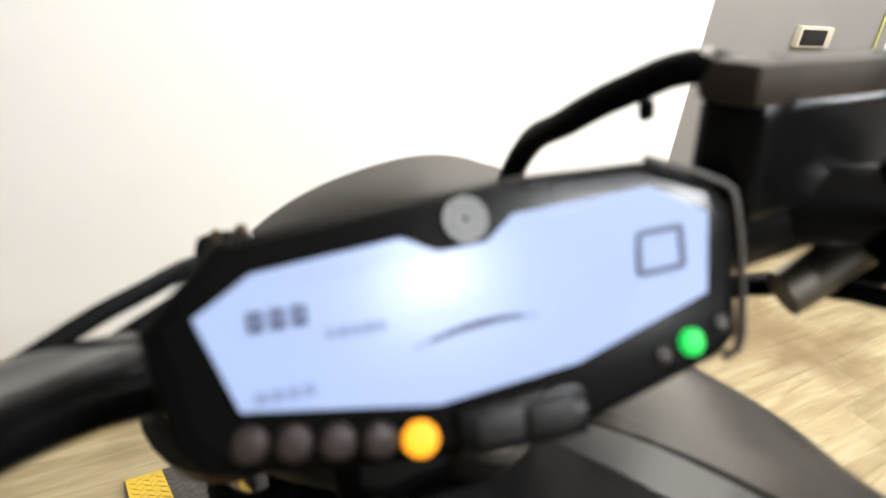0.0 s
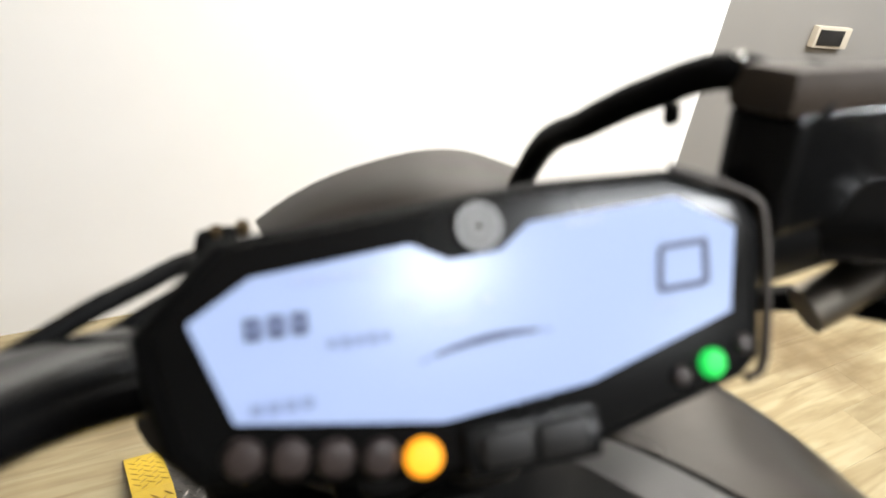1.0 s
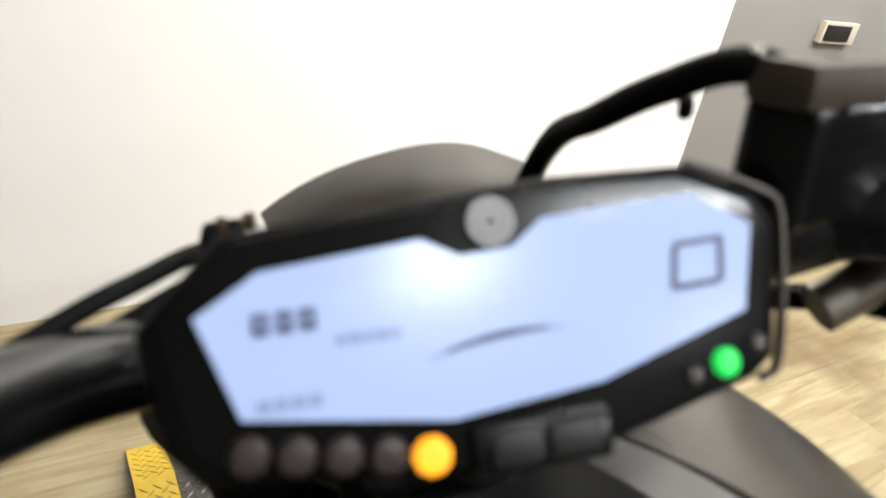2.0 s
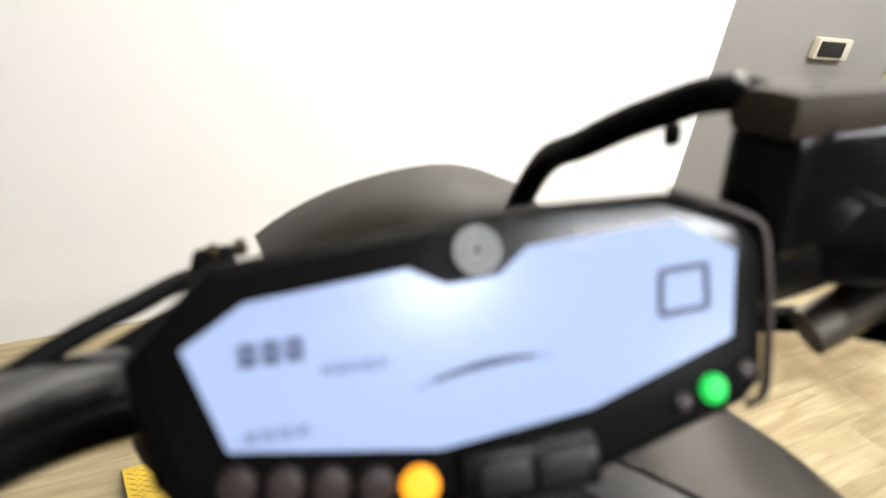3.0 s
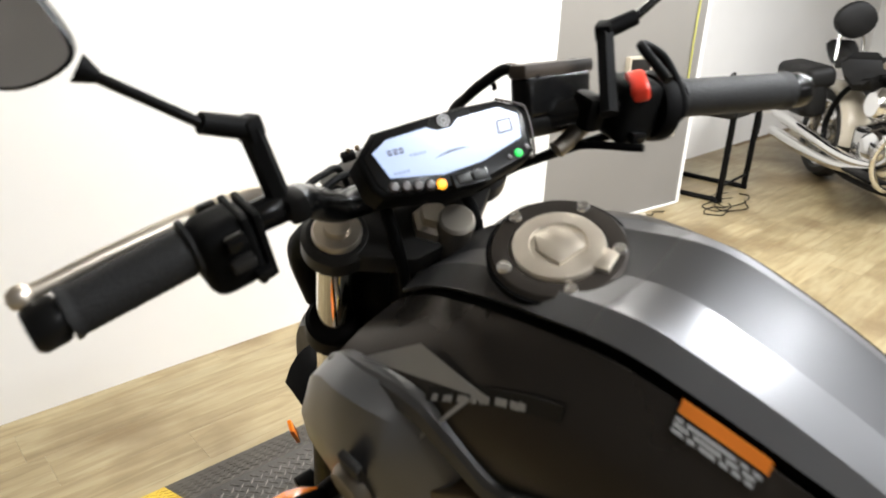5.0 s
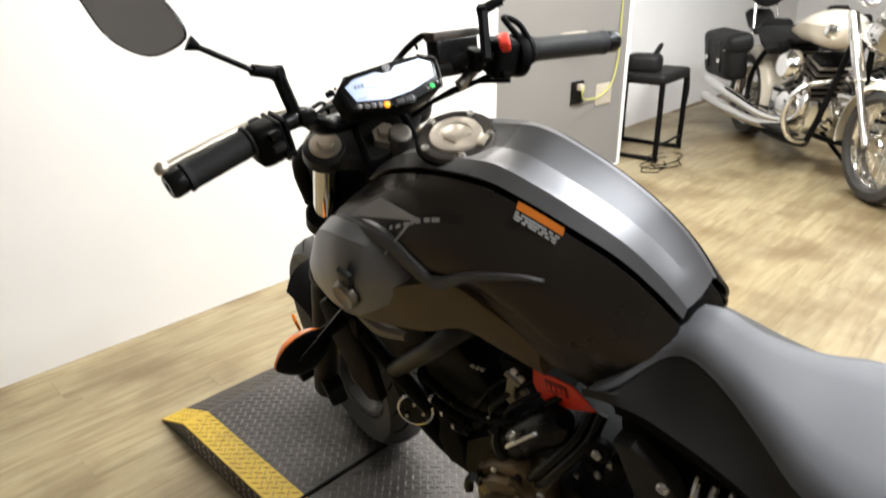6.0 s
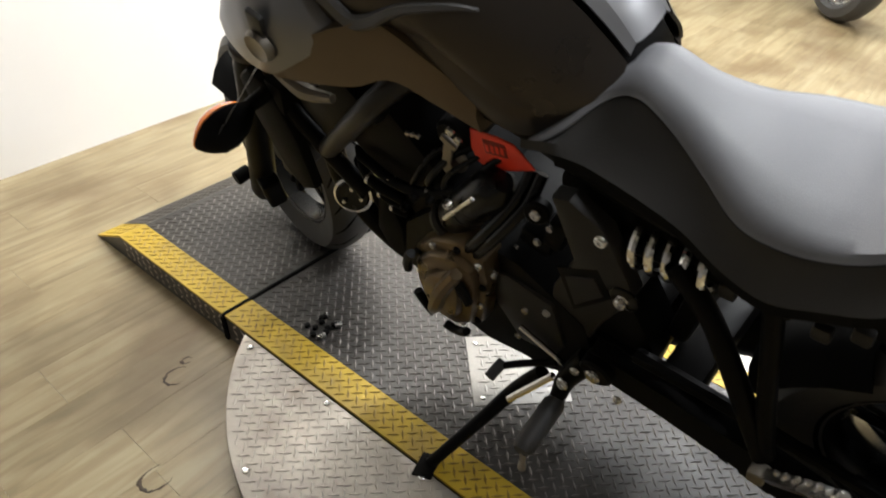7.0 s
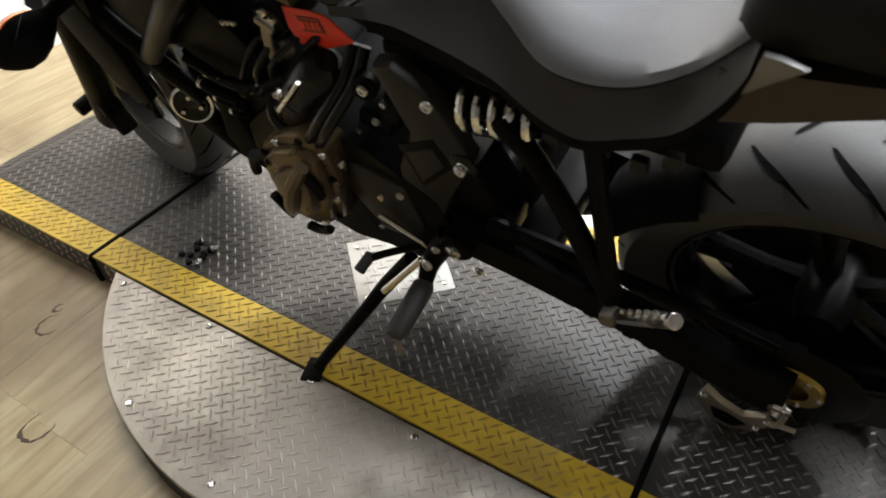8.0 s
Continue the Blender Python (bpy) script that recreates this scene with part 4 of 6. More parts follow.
turn_signal((-0.155, 1.203, 0.690), (-0.250, 1.222, 0.680), (0.15, 1, 0.25))
turn_signal((0.155, 1.203, 0.690), (0.250, 1.222, 0.680), (-0.15, 1, 0.25))


# ---- tank: grey centre cover, black side panels, grey scoops ----
# y, centre x, then (half width, z) for centre, ridge, seam, shoulder, flank, lip, foot
TANK = [
    (1.115, 0.000, 0.000, 0.948, 0.030, 0.950, 0.050, 0.944, 0.085, 0.940, 0.118, 0.934, 0.126, 0.922, 0.110, 0.895),
    (1.060, 0.000, 0.000, 0.985, 0.032, 0.989, 0.054, 0.982, 0.090, 0.966, 0.122, 0.945, 0.131, 0.925, 0.118, 0.882),
    (1.000, 0.000, 0.000, 1.012, 0.036, 1.016, 0.058, 1.008, 0.092, 0.990, 0.120, 0.945, 0.126, 0.890, 0.116, 0.862),
    (0.940, 0.001, 0.000, 1.024, 0.040, 1.029, 0.060, 1.024, 0.094, 1.000, 0.118, 0.945, 0.116, 0.884, 0.108, 0.866),
    (0.880, 0.006, 0.000, 1.030, 0.042, 1.036, 0.060, 1.026, 0.096, 0.985, 0.116, 0.930, 0.108, 0.893, 0.102, 0.848),
    (0.830, 0.013, 0.000, 1.010, 0.042, 1.018, 0.058, 1.006, 0.096, 0.962, 0.114, 0.905, 0.108, 0.870, 0.098, 0.800),
    (0.780, 0.022, 0.000, 0.980, 0.040, 0.988, 0.055, 0.976, 0.092, 0.928, 0.108, 0.870, 0.106, 0.830, 0.098, 0.772),
    (0.735, 0.031, 0.000, 0.945, 0.037, 0.952, 0.050, 0.941, 0.084, 0.890, 0.098, 0.845, 0.098, 0.815, 0.090, 0.775),
    (0.700, 0.038, 0.000, 0.905, 0.034, 0.911, 0.046, 0.900, 0.072, 0.858, 0.084, 0.830, 0.085, 0.810, 0.078, 0.785),
    (0.675, 0.042, 0.000, 0.865, 0.030, 0.868, 0.040, 0.860, 0.060, 0.835, 0.068, 0.820, 0.070, 0.808, 0.065, 0.795),
]
rows = blended(TANK, 46)


def tank_point(r, k, s, proud=0.0):
    """Point k of a tank section on side s, moved outwards."""
    w, z = r[2 + 2 * k], r[3 + 2 * k]
    w *= 0.90 if s > 0 else 1.0
    return Vector((r[1] + s * (w + proud * min(1, w / 0.05)), r[0], z + proud * 0.6))


tank = part("fuel_tank", loft([[tank_point(r, k, -1, -0.012) for k in (0, 1, 2, 3, 4, 5, 6)] + [tank_point(r, k, 1, -0.012) for k in (6, 5, 4, 3, 2, 1)] for r in rows]), PLASTIC, bike, "black fuel tank under its covers")
cover = []
for r in rows:
    left, right = tank_point(r, 2, -1), tank_point(r, 2, 1)
    loop = [left, left.lerp(tank_point(r, 1, -1), 0.35), tank_point(r, 1, -1), tank_point(r, 1, -1).lerp(tank_point(r, 0, -1), 0.3) - Vector((0, 0, 0.003)), tank_point(r, 0, 1) - Vector((0, 0, 0.004)), tank_point(r, 1, 1).lerp(tank_point(r, 0, 1), 0.3) - Vector((0, 0, 0.003)), tank_point(r, 1, 1), right.lerp(tank_point(r, 1, 1), 0.35), right]
    cover.append([p + Vector((0, 0, 0.003)) for p in loop])
split = next(i for i, r in enumerate(rows) if r[0] < 0.912)
part("tank_cover", shell(loft(cover[split:], closed=False), 0.004), SATIN_GREY, tank, "satin grey centre cover", angle=14)
# front of the same cover, in a darker grey
part("filler_surround", shell(loft(cover[:split + 1], closed=False), 0.004), SATIN_GREY_DARK, tank, "darker grey front of the centre cover", angle=14)
for s in (-1, 1):
    upper, lower = [], []
    for r in rows:
        a, b, c, d = (tank_point(r, k, s, 0.002) for k in (2, 3, 4, 5))
        a = a + Vector((0.004 * s, 0, -0.004))
        pts = blended([a, b, c, d], 10)
        upper.append([Vector(p) for p in pts] + [d + Vector((-0.010 * s, 0, -0.002))])
        e, f = tank_point(r, 5, s, -0.003), tank_point(r, 6, s, 0.0)
        lower.append([e + Vector((0, 0, 0.004)), e.lerp(f, 0.35) + Vector((0.003 * s, 0, 0)), e.lerp(f, 0.7) + Vector((0.003 * s, 0, 0)), f, f + Vector((-0.02 * s, 0, -0.004))])
    part("side_panel", shell(loft(upper, closed=False), 0.004), SATIN_BLACK, tank, "satin black tank side panel")
    part("lower_panel", shell(loft(lower[:], closed=False), 0.003), SATIN_BLACK, tank)
# filler cap
CAP = Vector((-0.007, 0.967, 1.0325))
CN = Vector((-0.02, -0.13, 0.99)).normalized()
ring = part("filler_ring", lathe([(0.038, 0), (0.0475, 0), (0.0485, 0.5), (0.046, 0.9), (0.039, 1.0), (0.034, 0.9), (0.034, 0)], CAP - CN * 0.004, CAP + CN * 0.004, 48), SATIN_BLACK, tank, "black filler ring with bolts")
cap = part("filler_cap", lathe([(0, 0), (0.0335, 0), (0.0335, 0.6), (0.0315, 0.95), (0.028, 1.0), (0.0205, 0.98), (0.0195, 0.80), (0, 0.80)], CAP - CN * 0.003, CAP + CN * 0.006, 48), ALLOY_LIGHT, tank, "silver lockable filler cap")
cm = axis_turn(CAP, CAP + CN)
part("key_flap", placed(slab([(-0.012, -0.015), (0.012, -0.015), (0.015, 0.004), (0.008, 0.016), (-0.008, 0.016), (-0.015, 0.004)], 0.004, Matrix.Translation((0, 0, 0.0068)), 0.0012), cm), ALLOY_LIGHT, cap)
part("hinge", placed(rbox((0.020, 0.012, 0.006), 0.002, (0.014, -0.032, 0.003), (0, 0, 24)), cm), ALLOY_LIGHT, cap)
for k in range(5):
    a = radians(96 + 72 * k)
    p = cm @ Vector((0.0415 * math.cos(a), 0.0415 * math.sin(a), 0.003))
    bolt(p, CN, 0.0052, ring, length=0.0035)
part("ring_groove", lathe([(0.048, 0), (0.0505, 0), (0.0505, 1), (0.048, 1), (0.048, 0)], CAP - CN * 0.006, CAP - CN * 0.0005, 48), BLACK_STRAP, tank)
for s in (-1, 1):
    # grey scoop beside the radiator: front to back, x, z low, z high
    scoop = []
    for y, x, lo, hi in ((1.178, 0.128, 0.822, 0.852), (1.165, 0.158, 0.808, 0.882), (1.135, 0.168, 0.803, 0.918), (1.10, 0.174, 0.805, 0.948), (1.06, 0.178, 0.815, 0.958), (1.02, 0.168, 0.838, 0.948), (0.985, 0.142, 0.858, 0.912), (0.965, 0.125, 0.868, 0.885)):
        if s > 0:
            x, lo, hi = x - 0.022, lo - 0.03, hi - 0.045
        mid_z = (lo + hi) / 2
        scoop.append([(s * (x - 0.03), y, lo), (s * (x - 0.004), y, lo + 0.006), (s * x, y, lo + (hi - lo) * 0.3), (s * (x - 0.003), y, lo + (hi - lo) * 0.62), (s * (x - 0.022), y, hi - 0.006), (s * (x - 0.045), y, hi), (s * (x - 0.06), y, mid_z)])
    sc = part("air_scoop", loft([[tuple(p) for p in np.reshape(r, (-1, 3))] for r in blended([np.ravel(q) for q in scoop], 30)]), SATIN_GREY, bike, "satin grey air scoop")
    trim = []
    for y, x, lo, hi in ((1.085, 0.162, 0.790, 0.830), (1.04, 0.160, 0.800, 0.858), (0.99, 0.150, 0.806, 0.884), (0.955, 0.140, 0.811, 0.898), (0.91, 0.124, 0.826, 0.908), (0.868, 0.107, 0.796, 0.866), (0.82, 0.088, 0.756, 0.812)):
        trim.append([(s * (x - 0.03), y, lo), (s * (x - 0.003), y, lo + 0.004), (s * (x + 0.001), y, (lo + hi) / 2), (s * (x - 0.004), y, hi), (s * (x - 0.03), y, hi)])
    part("scoop_tail", loft([[tuple(p) for p in np.reshape(r, (-1, 3))] for r in blended([np.ravel(q) for q in trim], 24)]), SATIN_FLOOR_REFLECT, bike, "lower satin trim, the floor's brown reflection put into its colour")
    # badge on the scoop: a plain round emblem with a fin above it
    ec = Vector((s * 0.181, 1.052, 0.870))
    if s > 0:
        continue
    part("scoop_badge", lathe([(0, 0), (0.021, 0), (0.021, 0.5), (0.018, 1), (0.015, 0.8), (0, 0.8)], ec - Vector((s * 0.006, 0, 0)), ec + Vector((s * 0.005, 0, 0)), 28), ALLOY, sc, "round silver badge")
    part("badge_fin", placed(rbox((0.008, 0.022, 0.040), 0.003, (s * 0.178, 1.040, 0.905), (25, s * 8, 0)), Matrix()), GUN_METAL, sc)


# stickers on the left side panel, laid on its surface
def on_panel(y, k0, k1, f, lift):
    r = blended([t for t in TANK], 200)[int(np.argmin([abs(q[0] - y) for q in blended(TANK, 200)]))]
    a, b = tank_point(r, k0, -1, 0.002), tank_point(r, k1, -1, 0.002)
    p = a.lerp(b, f)
    return p + Vector((-lift, 0, lift * 0.6))


# raised edge along the left side panel
line = smooth_path([(-0.131, 1.112, 0.936), (-0.131, 1.083, 0.943), (-0.129, 1.012, 0.949), (-0.128, 0.970, 0.924), (-0.126, 0.945, 0.904), (-0.122, 0.920, 0.907), on_panel(0.875, 4, 5, 0.0, 0.001), on_panel(0.825, 3, 4, 0.4, 0.001), on_panel(0.795, 3, 4, 0.1, 0.001)], 6)
strip = []
for i, p in enumerate(line):
    ahead = (line[min(i + 1, len(line) - 1)] - line[max(i - 1, 0)]).normalized()
    out = Vector((-0.94, 0, 0.34))
    side = ahead.cross(out).normalized()
    w = 0.0100 * (1 - 0.85 * (i / (len(line) - 1)) ** 3) * min(1, 0.35 + i / 9)
    strip.append([p + side * (w * u) + out * h for u, h in ((-1.15, -0.008), (-1.0, 0.001), (-0.6, 0.005), (0.6, 0.005), (1.0, 0.001), (1.15, -0.008))])
part("panel_edge", loft(strip), SATIN_GREY_DARK, tank, "dark grey raised panel edge", angle=25)


def sticker(name, y0, y1, f0, f1, mat, k0=2, k1=3, climb=0.0):
    """A thin sticker that follows the side panel from y0 to y1, climbing towards the back."""
    grid = []
    for y in np.linspace(y0, y1, 7):
        grid.append([on_panel(y, k0, k1, f + climb * (y - y0), 0.0035) for f in np.linspace(f0, f1, 3)])
    return part(name, shell(loft(grid, closed=False), 0.0006), mat, tank)


tagged(sticker("warning_sticker", 0.839, 0.787, 0.00, 0.15, ORANGE_STICKER), "orange warning sticker")
random.seed(8)
for line in range(3):
    y = 0.838
    while y > 0.795:
        w = random.uniform(0.004, 0.010)
        sticker("sticker_print", y, y - w, 0.19 + 0.06 * line, 0.235 + 0.06 * line, PALE_STICKER)
        y -= w + 0.002
# pale recessed flash with the model mark as plain bars
tagged(sticker("panel_flash", 1.002, 0.895, 0.62, 0.84, GUN_METAL, 3, 4, 7.5), "dark grey slanted flash")
y = 0.998
for w in (0.006, 0.010, 0.008, 0.004, 0.009, 0.008, 0.010):
    mk = sticker("model_mark", y, y - w, 0.70 + 7.5 * (y - 0.998), 0.79 + 7.5 * (y - 0.998), PALE_STICKER, 3, 4, 7.5)
    mk.location.x -= 0.001
    y -= w + 0.004

# ---- seat and tail ----
SEAT = [
    # y, centre, half width top, z top, half width edge, z edge, half width low, z low
    (0.752, 0.000, 0.055, 0.775, 0.090, 0.778, 0.096, 0.774),
    (0.715, 0.010, 0.050, 0.815, 0.085, 0.803, 0.101, 0.778),
    (0.680, 0.012, 0.024, 0.850, 0.046, 0.832, 0.098, 0.776),
    (0.645, 0.010, 0.020, 0.866, 0.040, 0.846, 0.098, 0.773),
    (0.600, 0.006, 0.024, 0.852, 0.046, 0.830, 0.099, 0.769),
    (0.550, 0.002, 0.042, 0.838, 0.066, 0.814, 0.104, 0.764),
    (0.500, 0.001, 0.070, 0.830, 0.093, 0.804, 0.117, 0.752),
    (0.450, 0.001, 0.080, 0.826, 0.100, 0.806, 0.125, 0.748),
    (0.400, 0.000, 0.078, 0.836, 0.098, 0.822, 0.125, 0.773),
    (0.355, 0.000, 0.070, 0.862, 0.090, 0.850, 0.123, 0.800),
    (0.322, 0.000, 0.064, 0.900, 0.084, 0.888, 0.118, 0.845),
    (0.308, 0.000, 0.058, 0.912, 0.076, 0.902, 0.110, 0.875),
]
top, flank = [], []
for r in blended(SEAT, 48):
    y, c, wt, zt, we, ze, wl, zl = r
    crown = [(0, zt - 0.003), (wt * 0.55, zt - 0.002), (wt, zt - 0.004), (wt * 0.25 + we * 0.75, zt * 0.25 + ze * 0.75 + 0.004), (we - 0.002, ze + 0.003), (we + 0.0015, ze - 0.001), (we - 0.010, ze - 0.012)]
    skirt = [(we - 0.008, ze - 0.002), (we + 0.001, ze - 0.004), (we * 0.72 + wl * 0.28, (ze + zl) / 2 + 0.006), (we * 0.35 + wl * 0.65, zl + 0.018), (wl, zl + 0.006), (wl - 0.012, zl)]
    top.append([(c - w, y, z) for w, z in crown] + [(c + w, y, z) for w, z in crown[:0:-1]])
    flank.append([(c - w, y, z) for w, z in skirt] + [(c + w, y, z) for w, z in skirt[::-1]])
seat = part("rider_seat", loft(top), VINYL, bike, "grey vinyl rider seat", angle=46)
part("seat_side", loft(flank), VINYL_FLANK_SHADE, seat, "grained vinyl seat flank, darker to carry its shade", angle=46)
part("seat_base", loft([[(r[1] - r[6] + 0.006, r[0], r[7] + 0.008), (r[1] - r[6] + 0.004, r[0], r[7] - 0.016), (r[1] - r[6] + 0.03, r[0], r[7] - 0.026), (r[1] + r[6] - 0.03, r[0], r[7] - 0.026), (r[1] + r[6] - 0.004, r[0], r[7] - 0.016), (r[1] + r[6] - 0.006, r[0], r[7] + 0.008)] for r in blended(SEAT[1:], 30)]), PLASTIC, bike, "black seat base")
tail = []
for y, w, lo, hi in ((0.335, 0.100, 0.785, 0.862), (0.28, 0.104, 0.812, 0.880), (0.20, 0.100, 0.848, 0.892), (0.10, 0.090, 0.868, 0.905), (0.0, 0.075, 0.88, 0.92), (-0.12, 0.05, 0.875, 0.93), (-0.19, 0.03, 0.90, 0.93)):
    tail.append([(-w, y, lo + 0.02), (-w * 0.7, y, lo), (w * 0.7, y, lo), (w, y, lo + 0.02), (w * 0.95, y, hi), (-w * 0.95, y, hi)])
part("tail_cowl", loft(tail), SATIN_BLACK, bike, "black tail cowl")
part("tail_insert", side_slab([(0.314, 0.852), (0.306, 0.878), (0.301, 0.903), (0.286, 0.903), (0.266, 0.898), (0.286, 0.880)], -0.108, 0.006), SATIN_GREY, bike, "grey tail side insert")
part("tail_insert", placed(side_slab([(0.314, 0.852), (0.306, 0.878), (0.301, 0.903), (0.286, 0.903), (0.266, 0.898), (0.286, 0.880)], -0.114, 0.006), Matrix.Scale(-1, 4, (1, 0, 0))), SATIN_GREY, bike, "grey tail side insert")
pillion = []
for y, w, z in ((0.332, 0.075, 0.925), (0.308, 0.096, 0.958), (0.24, 0.096, 0.975), (0.14, 0.092, 0.975), (0.02, 0.078, 0.972), (-0.08, 0.055, 0.965), (-0.13, 0.03, 0.955)):
    pillion.append([(-w * 0.92, y, 0.893), (-w, y, z - 0.028), (-w * 0.75, y, z - 0.005), (0, y, z), (w * 0.75, y, z - 0.005), (w, y, z - 0.028), (w * 0.92, y, 0.893)])
part("pillion_seat", loft([[tuple(p) for p in np.reshape(r, (-1, 3))] for r in blended([np.ravel(q) for q in pillion], 26)]), BLACK_LEATHER, bike, "black pillion seat pad", angle=60)

# ---- frame, engine and running gear ----
# crankcase and cylinders
case = part("crankcase", loft([[(x, y, z) for y, z in ((1.03, 0.40), (1.00, 0.50), (0.93, 0.57), (0.78, 0.55), (0.68, 0.48), (0.66, 0.38), (0.72, 0.30), (0.88, 0.27), (0.99, 0.31))] for x in (-0.105, -0.09, 0.10, 0.115)]), BLACK_METAL, bike, "black engine crankcase")
part("cylinder_block", rbox((0.165, 0.15, 0.20), 0.015, (0.0, 1.00, 0.60), (-38, 0, 0)), BLACK_METAL, bike)
part("cylinder_head", rbox((0.22, 0.16, 0.09), 0.02, (0.0, 1.075, 0.695), (-38, 0, 0)), BLACK_METAL, bike)
part("head_cover", rbox((0.19, 0.12, 0.05), 0.018, (0.0, 1.115, 0.735), (-38, 0, 0)), GUN_METAL, bike)
part("sump", rbox((0.16, 0.20, 0.08), 0.02, (0, 0.87, 0.245)), BLACK_METAL, bike)

# bronze magneto cover on the left: stepped, facetted, with ribs and bolts
COVER = [(0.968, 0.470), (0.955, 0.545), (0.910, 0.600), (0.855, 0.630), (0.815, 0.615), (0.818, 0.545), (0.835, 0.470), (0.852, 0.400), (0.895, 0.350), (0.945, 0.352), (0.968, 0.395)]
COVER = [(y, 0.335 + (z - 0.35) * 0.86) for y, z in COVER]
mc = Vector((0.898, 0.453))


def shrunk(k, dy=0.0, dz=0.0):
    return [(mc.x + (y - mc.x) * k + dy, mc.y + (z - mc.y) * k + dz) for y, z in COVER]


mag = part("magneto_cover", side_slab(COVER, -0.135, 0.04, 0.008), BRONZE, bike, "bronze painted round engine cover")
part("cover_step", side_slab(shrunk(0.82), -0.150, 0.02, 0.007), BRONZE, mag)
part("cover_dome", side_slab(shrunk(0.52, -0.004, 0.004), -0.166, 0.02, 0.010), BRONZE, mag)
for k, (y, z) in enumerate(shrunk(0.90)):
    bolt((-0.135, y, z), LEFT, 0.006, mag, BLACK_METAL if k % 2 else BOLT)
for a0, a1 in ((0.25, 0.9), (2.2, 2.9), (4.1, 4.9), (5.3, 5.9)):
    pts = [(-0.158, mc.x + 0.060 * math.cos(a0 + (a1 - a0) * t), mc.y + 0.095 * math.sin(a0 + (a1 - a0) * t)) for t in (0, 0.33, 0.66, 1)]
    part("cover_slot", hose(pts, 0.0075, 3, 8), BLACK_METAL, mag)
part("cover_ridge", hose([(-0.158, 0.848, 0.540), (-0.170, 0.875, 0.495), (-0.170, 0.900, 0.440), (-0.158, 0.930, 0.385)], [0.010, 0.012, 0.012, 0.009], 4, 8), BRONZE, mag)

# sprocket cover and black side casing behind it
part("sprocket_cover", side_slab([(0.84, 0.505), (0.80, 0.515), (0.725, 0.498), (0.712, 0.40), (0.735, 0.352), (0.80, 0.345), (0.835, 0.42)], -0.112, 0.03, 0.008), GUN_METAL, bike, "dark grey sprocket cover")
for y, z in ((0.825, 0.495), (0.735, 0.478), (0.80, 0.36), (0.775, 0.452)):
    bolt((-0.112, y, z), LEFT, 0.006)

# pivot plate of the frame; a black slab stands for its sunk rectangle's shade
plate = part("pivot_plate", side_slab([(0.712, 0.728), (0.686, 0.736), (0.640, 0.708), (0.603, 0.612), (0.612, 0.585), (0.655, 0.500), (0.690, 0.400), (0.722, 0.350), (0.742, 0.372), (0.735, 0.470), (0.728, 0.535), (0.688, 0.625)], -0.104, 0.022, 0.006), GUN_METAL, bike, "dark satin frame pivot plate")
part("plate_recess", side_slab([(0.714, 0.592), (0.652, 0.632), (0.632, 0.585), (0.694, 0.510)], -0.1045, 0.004, 0.001), BLACK_METAL, plate)
part("plate_boss", side_slab([(0.702, 0.584), (0.656, 0.612), (0.644, 0.582), (0.690, 0.526)], -0.107, 0.006, 0.003), GUN_METAL, plate)
bolt((-0.105, 0.644, 0.695), LEFT, 0.009, plate)
bolt((-0.105, 0.615, 0.600), LEFT, 0.009, plate)
part("bolt_collar", rod((-0.100, 0.615, 0.600), (-0.108, 0.615, 0.600), 0.020, 20), GLOSS_BLACK, plate)
bolt((-0.112, 0.615, 0.600), LEFT, 0.009, plate)
for y, z in ((0.705, 0.365), (0.67, 0.425), (0.64, 0.44), (0.60, 0.415)):
    bolt((-0.143, y, z), LEFT, 0.007)
part("rear_casing", side_slab([(0.74, 0.50), (0.62, 0.56), (0.58, 0.46), (0.60, 0.36), (0.70, 0.30), (0.76, 0.34)], -0.085, 0.06, 0.008), BLACK_METAL, bike)

# frame tubes
for s in (-1, 1):
    part("frame_tube", hose([(s * 0.085, 0.925, 0.800), (s * 0.110, 0.960, 0.772), (s * 0.116, 1.0, 0.730), (s * 0.10, 1.14, 0.585)], 0.016, 5, 14), GUN_METAL, bike, "brown-black frame tube")
    part("frame_tube", hose([(s * 0.06, 1.18, 0.86), (s * 0.105, 1.20, 0.70), (s * 0.10, 1.15, 0.585), (s * 0.09, 1.10, 0.50)], 0.014, 5, 12), BLACK_METAL, bike)
    part("frame_rail", hose([(s * 0.05, 1.11, 0.86), (s * 0.08, 0.95, 0.80), (s * 0.06, 0.80, 0.775), (s * 0.06, 0.66, 0.735), (s * 0.072, 0.45, 0.735), (s * 0.06, 0.33, 0.81), (s * 0.05, 0.2, 0.865)], 0.014, 5, 12), BLACK_METAL, bike)
part("head_tube", rod(steer(0, -0.035, -0.19), steer(0, -0.035, -0.015), 0.03, 24), BLACK_METAL, bike)

# radiator, its fan shroud, horn
part("radiator", rbox((0.25, 0.035, 0.24), 0.008, (0.0, 1.215, 0.60), (18, 0, 0)), BLACK_METAL, bike, "black radiator")
for k in range(12):
    part("radiator_fin", rbox((0.22, 0.002, 0.004), 0, (0.0, 1.235 - 0.006 * k, 0.51 + 0.0165 * k), (18, 0, 0)), GUN_METAL, bike)
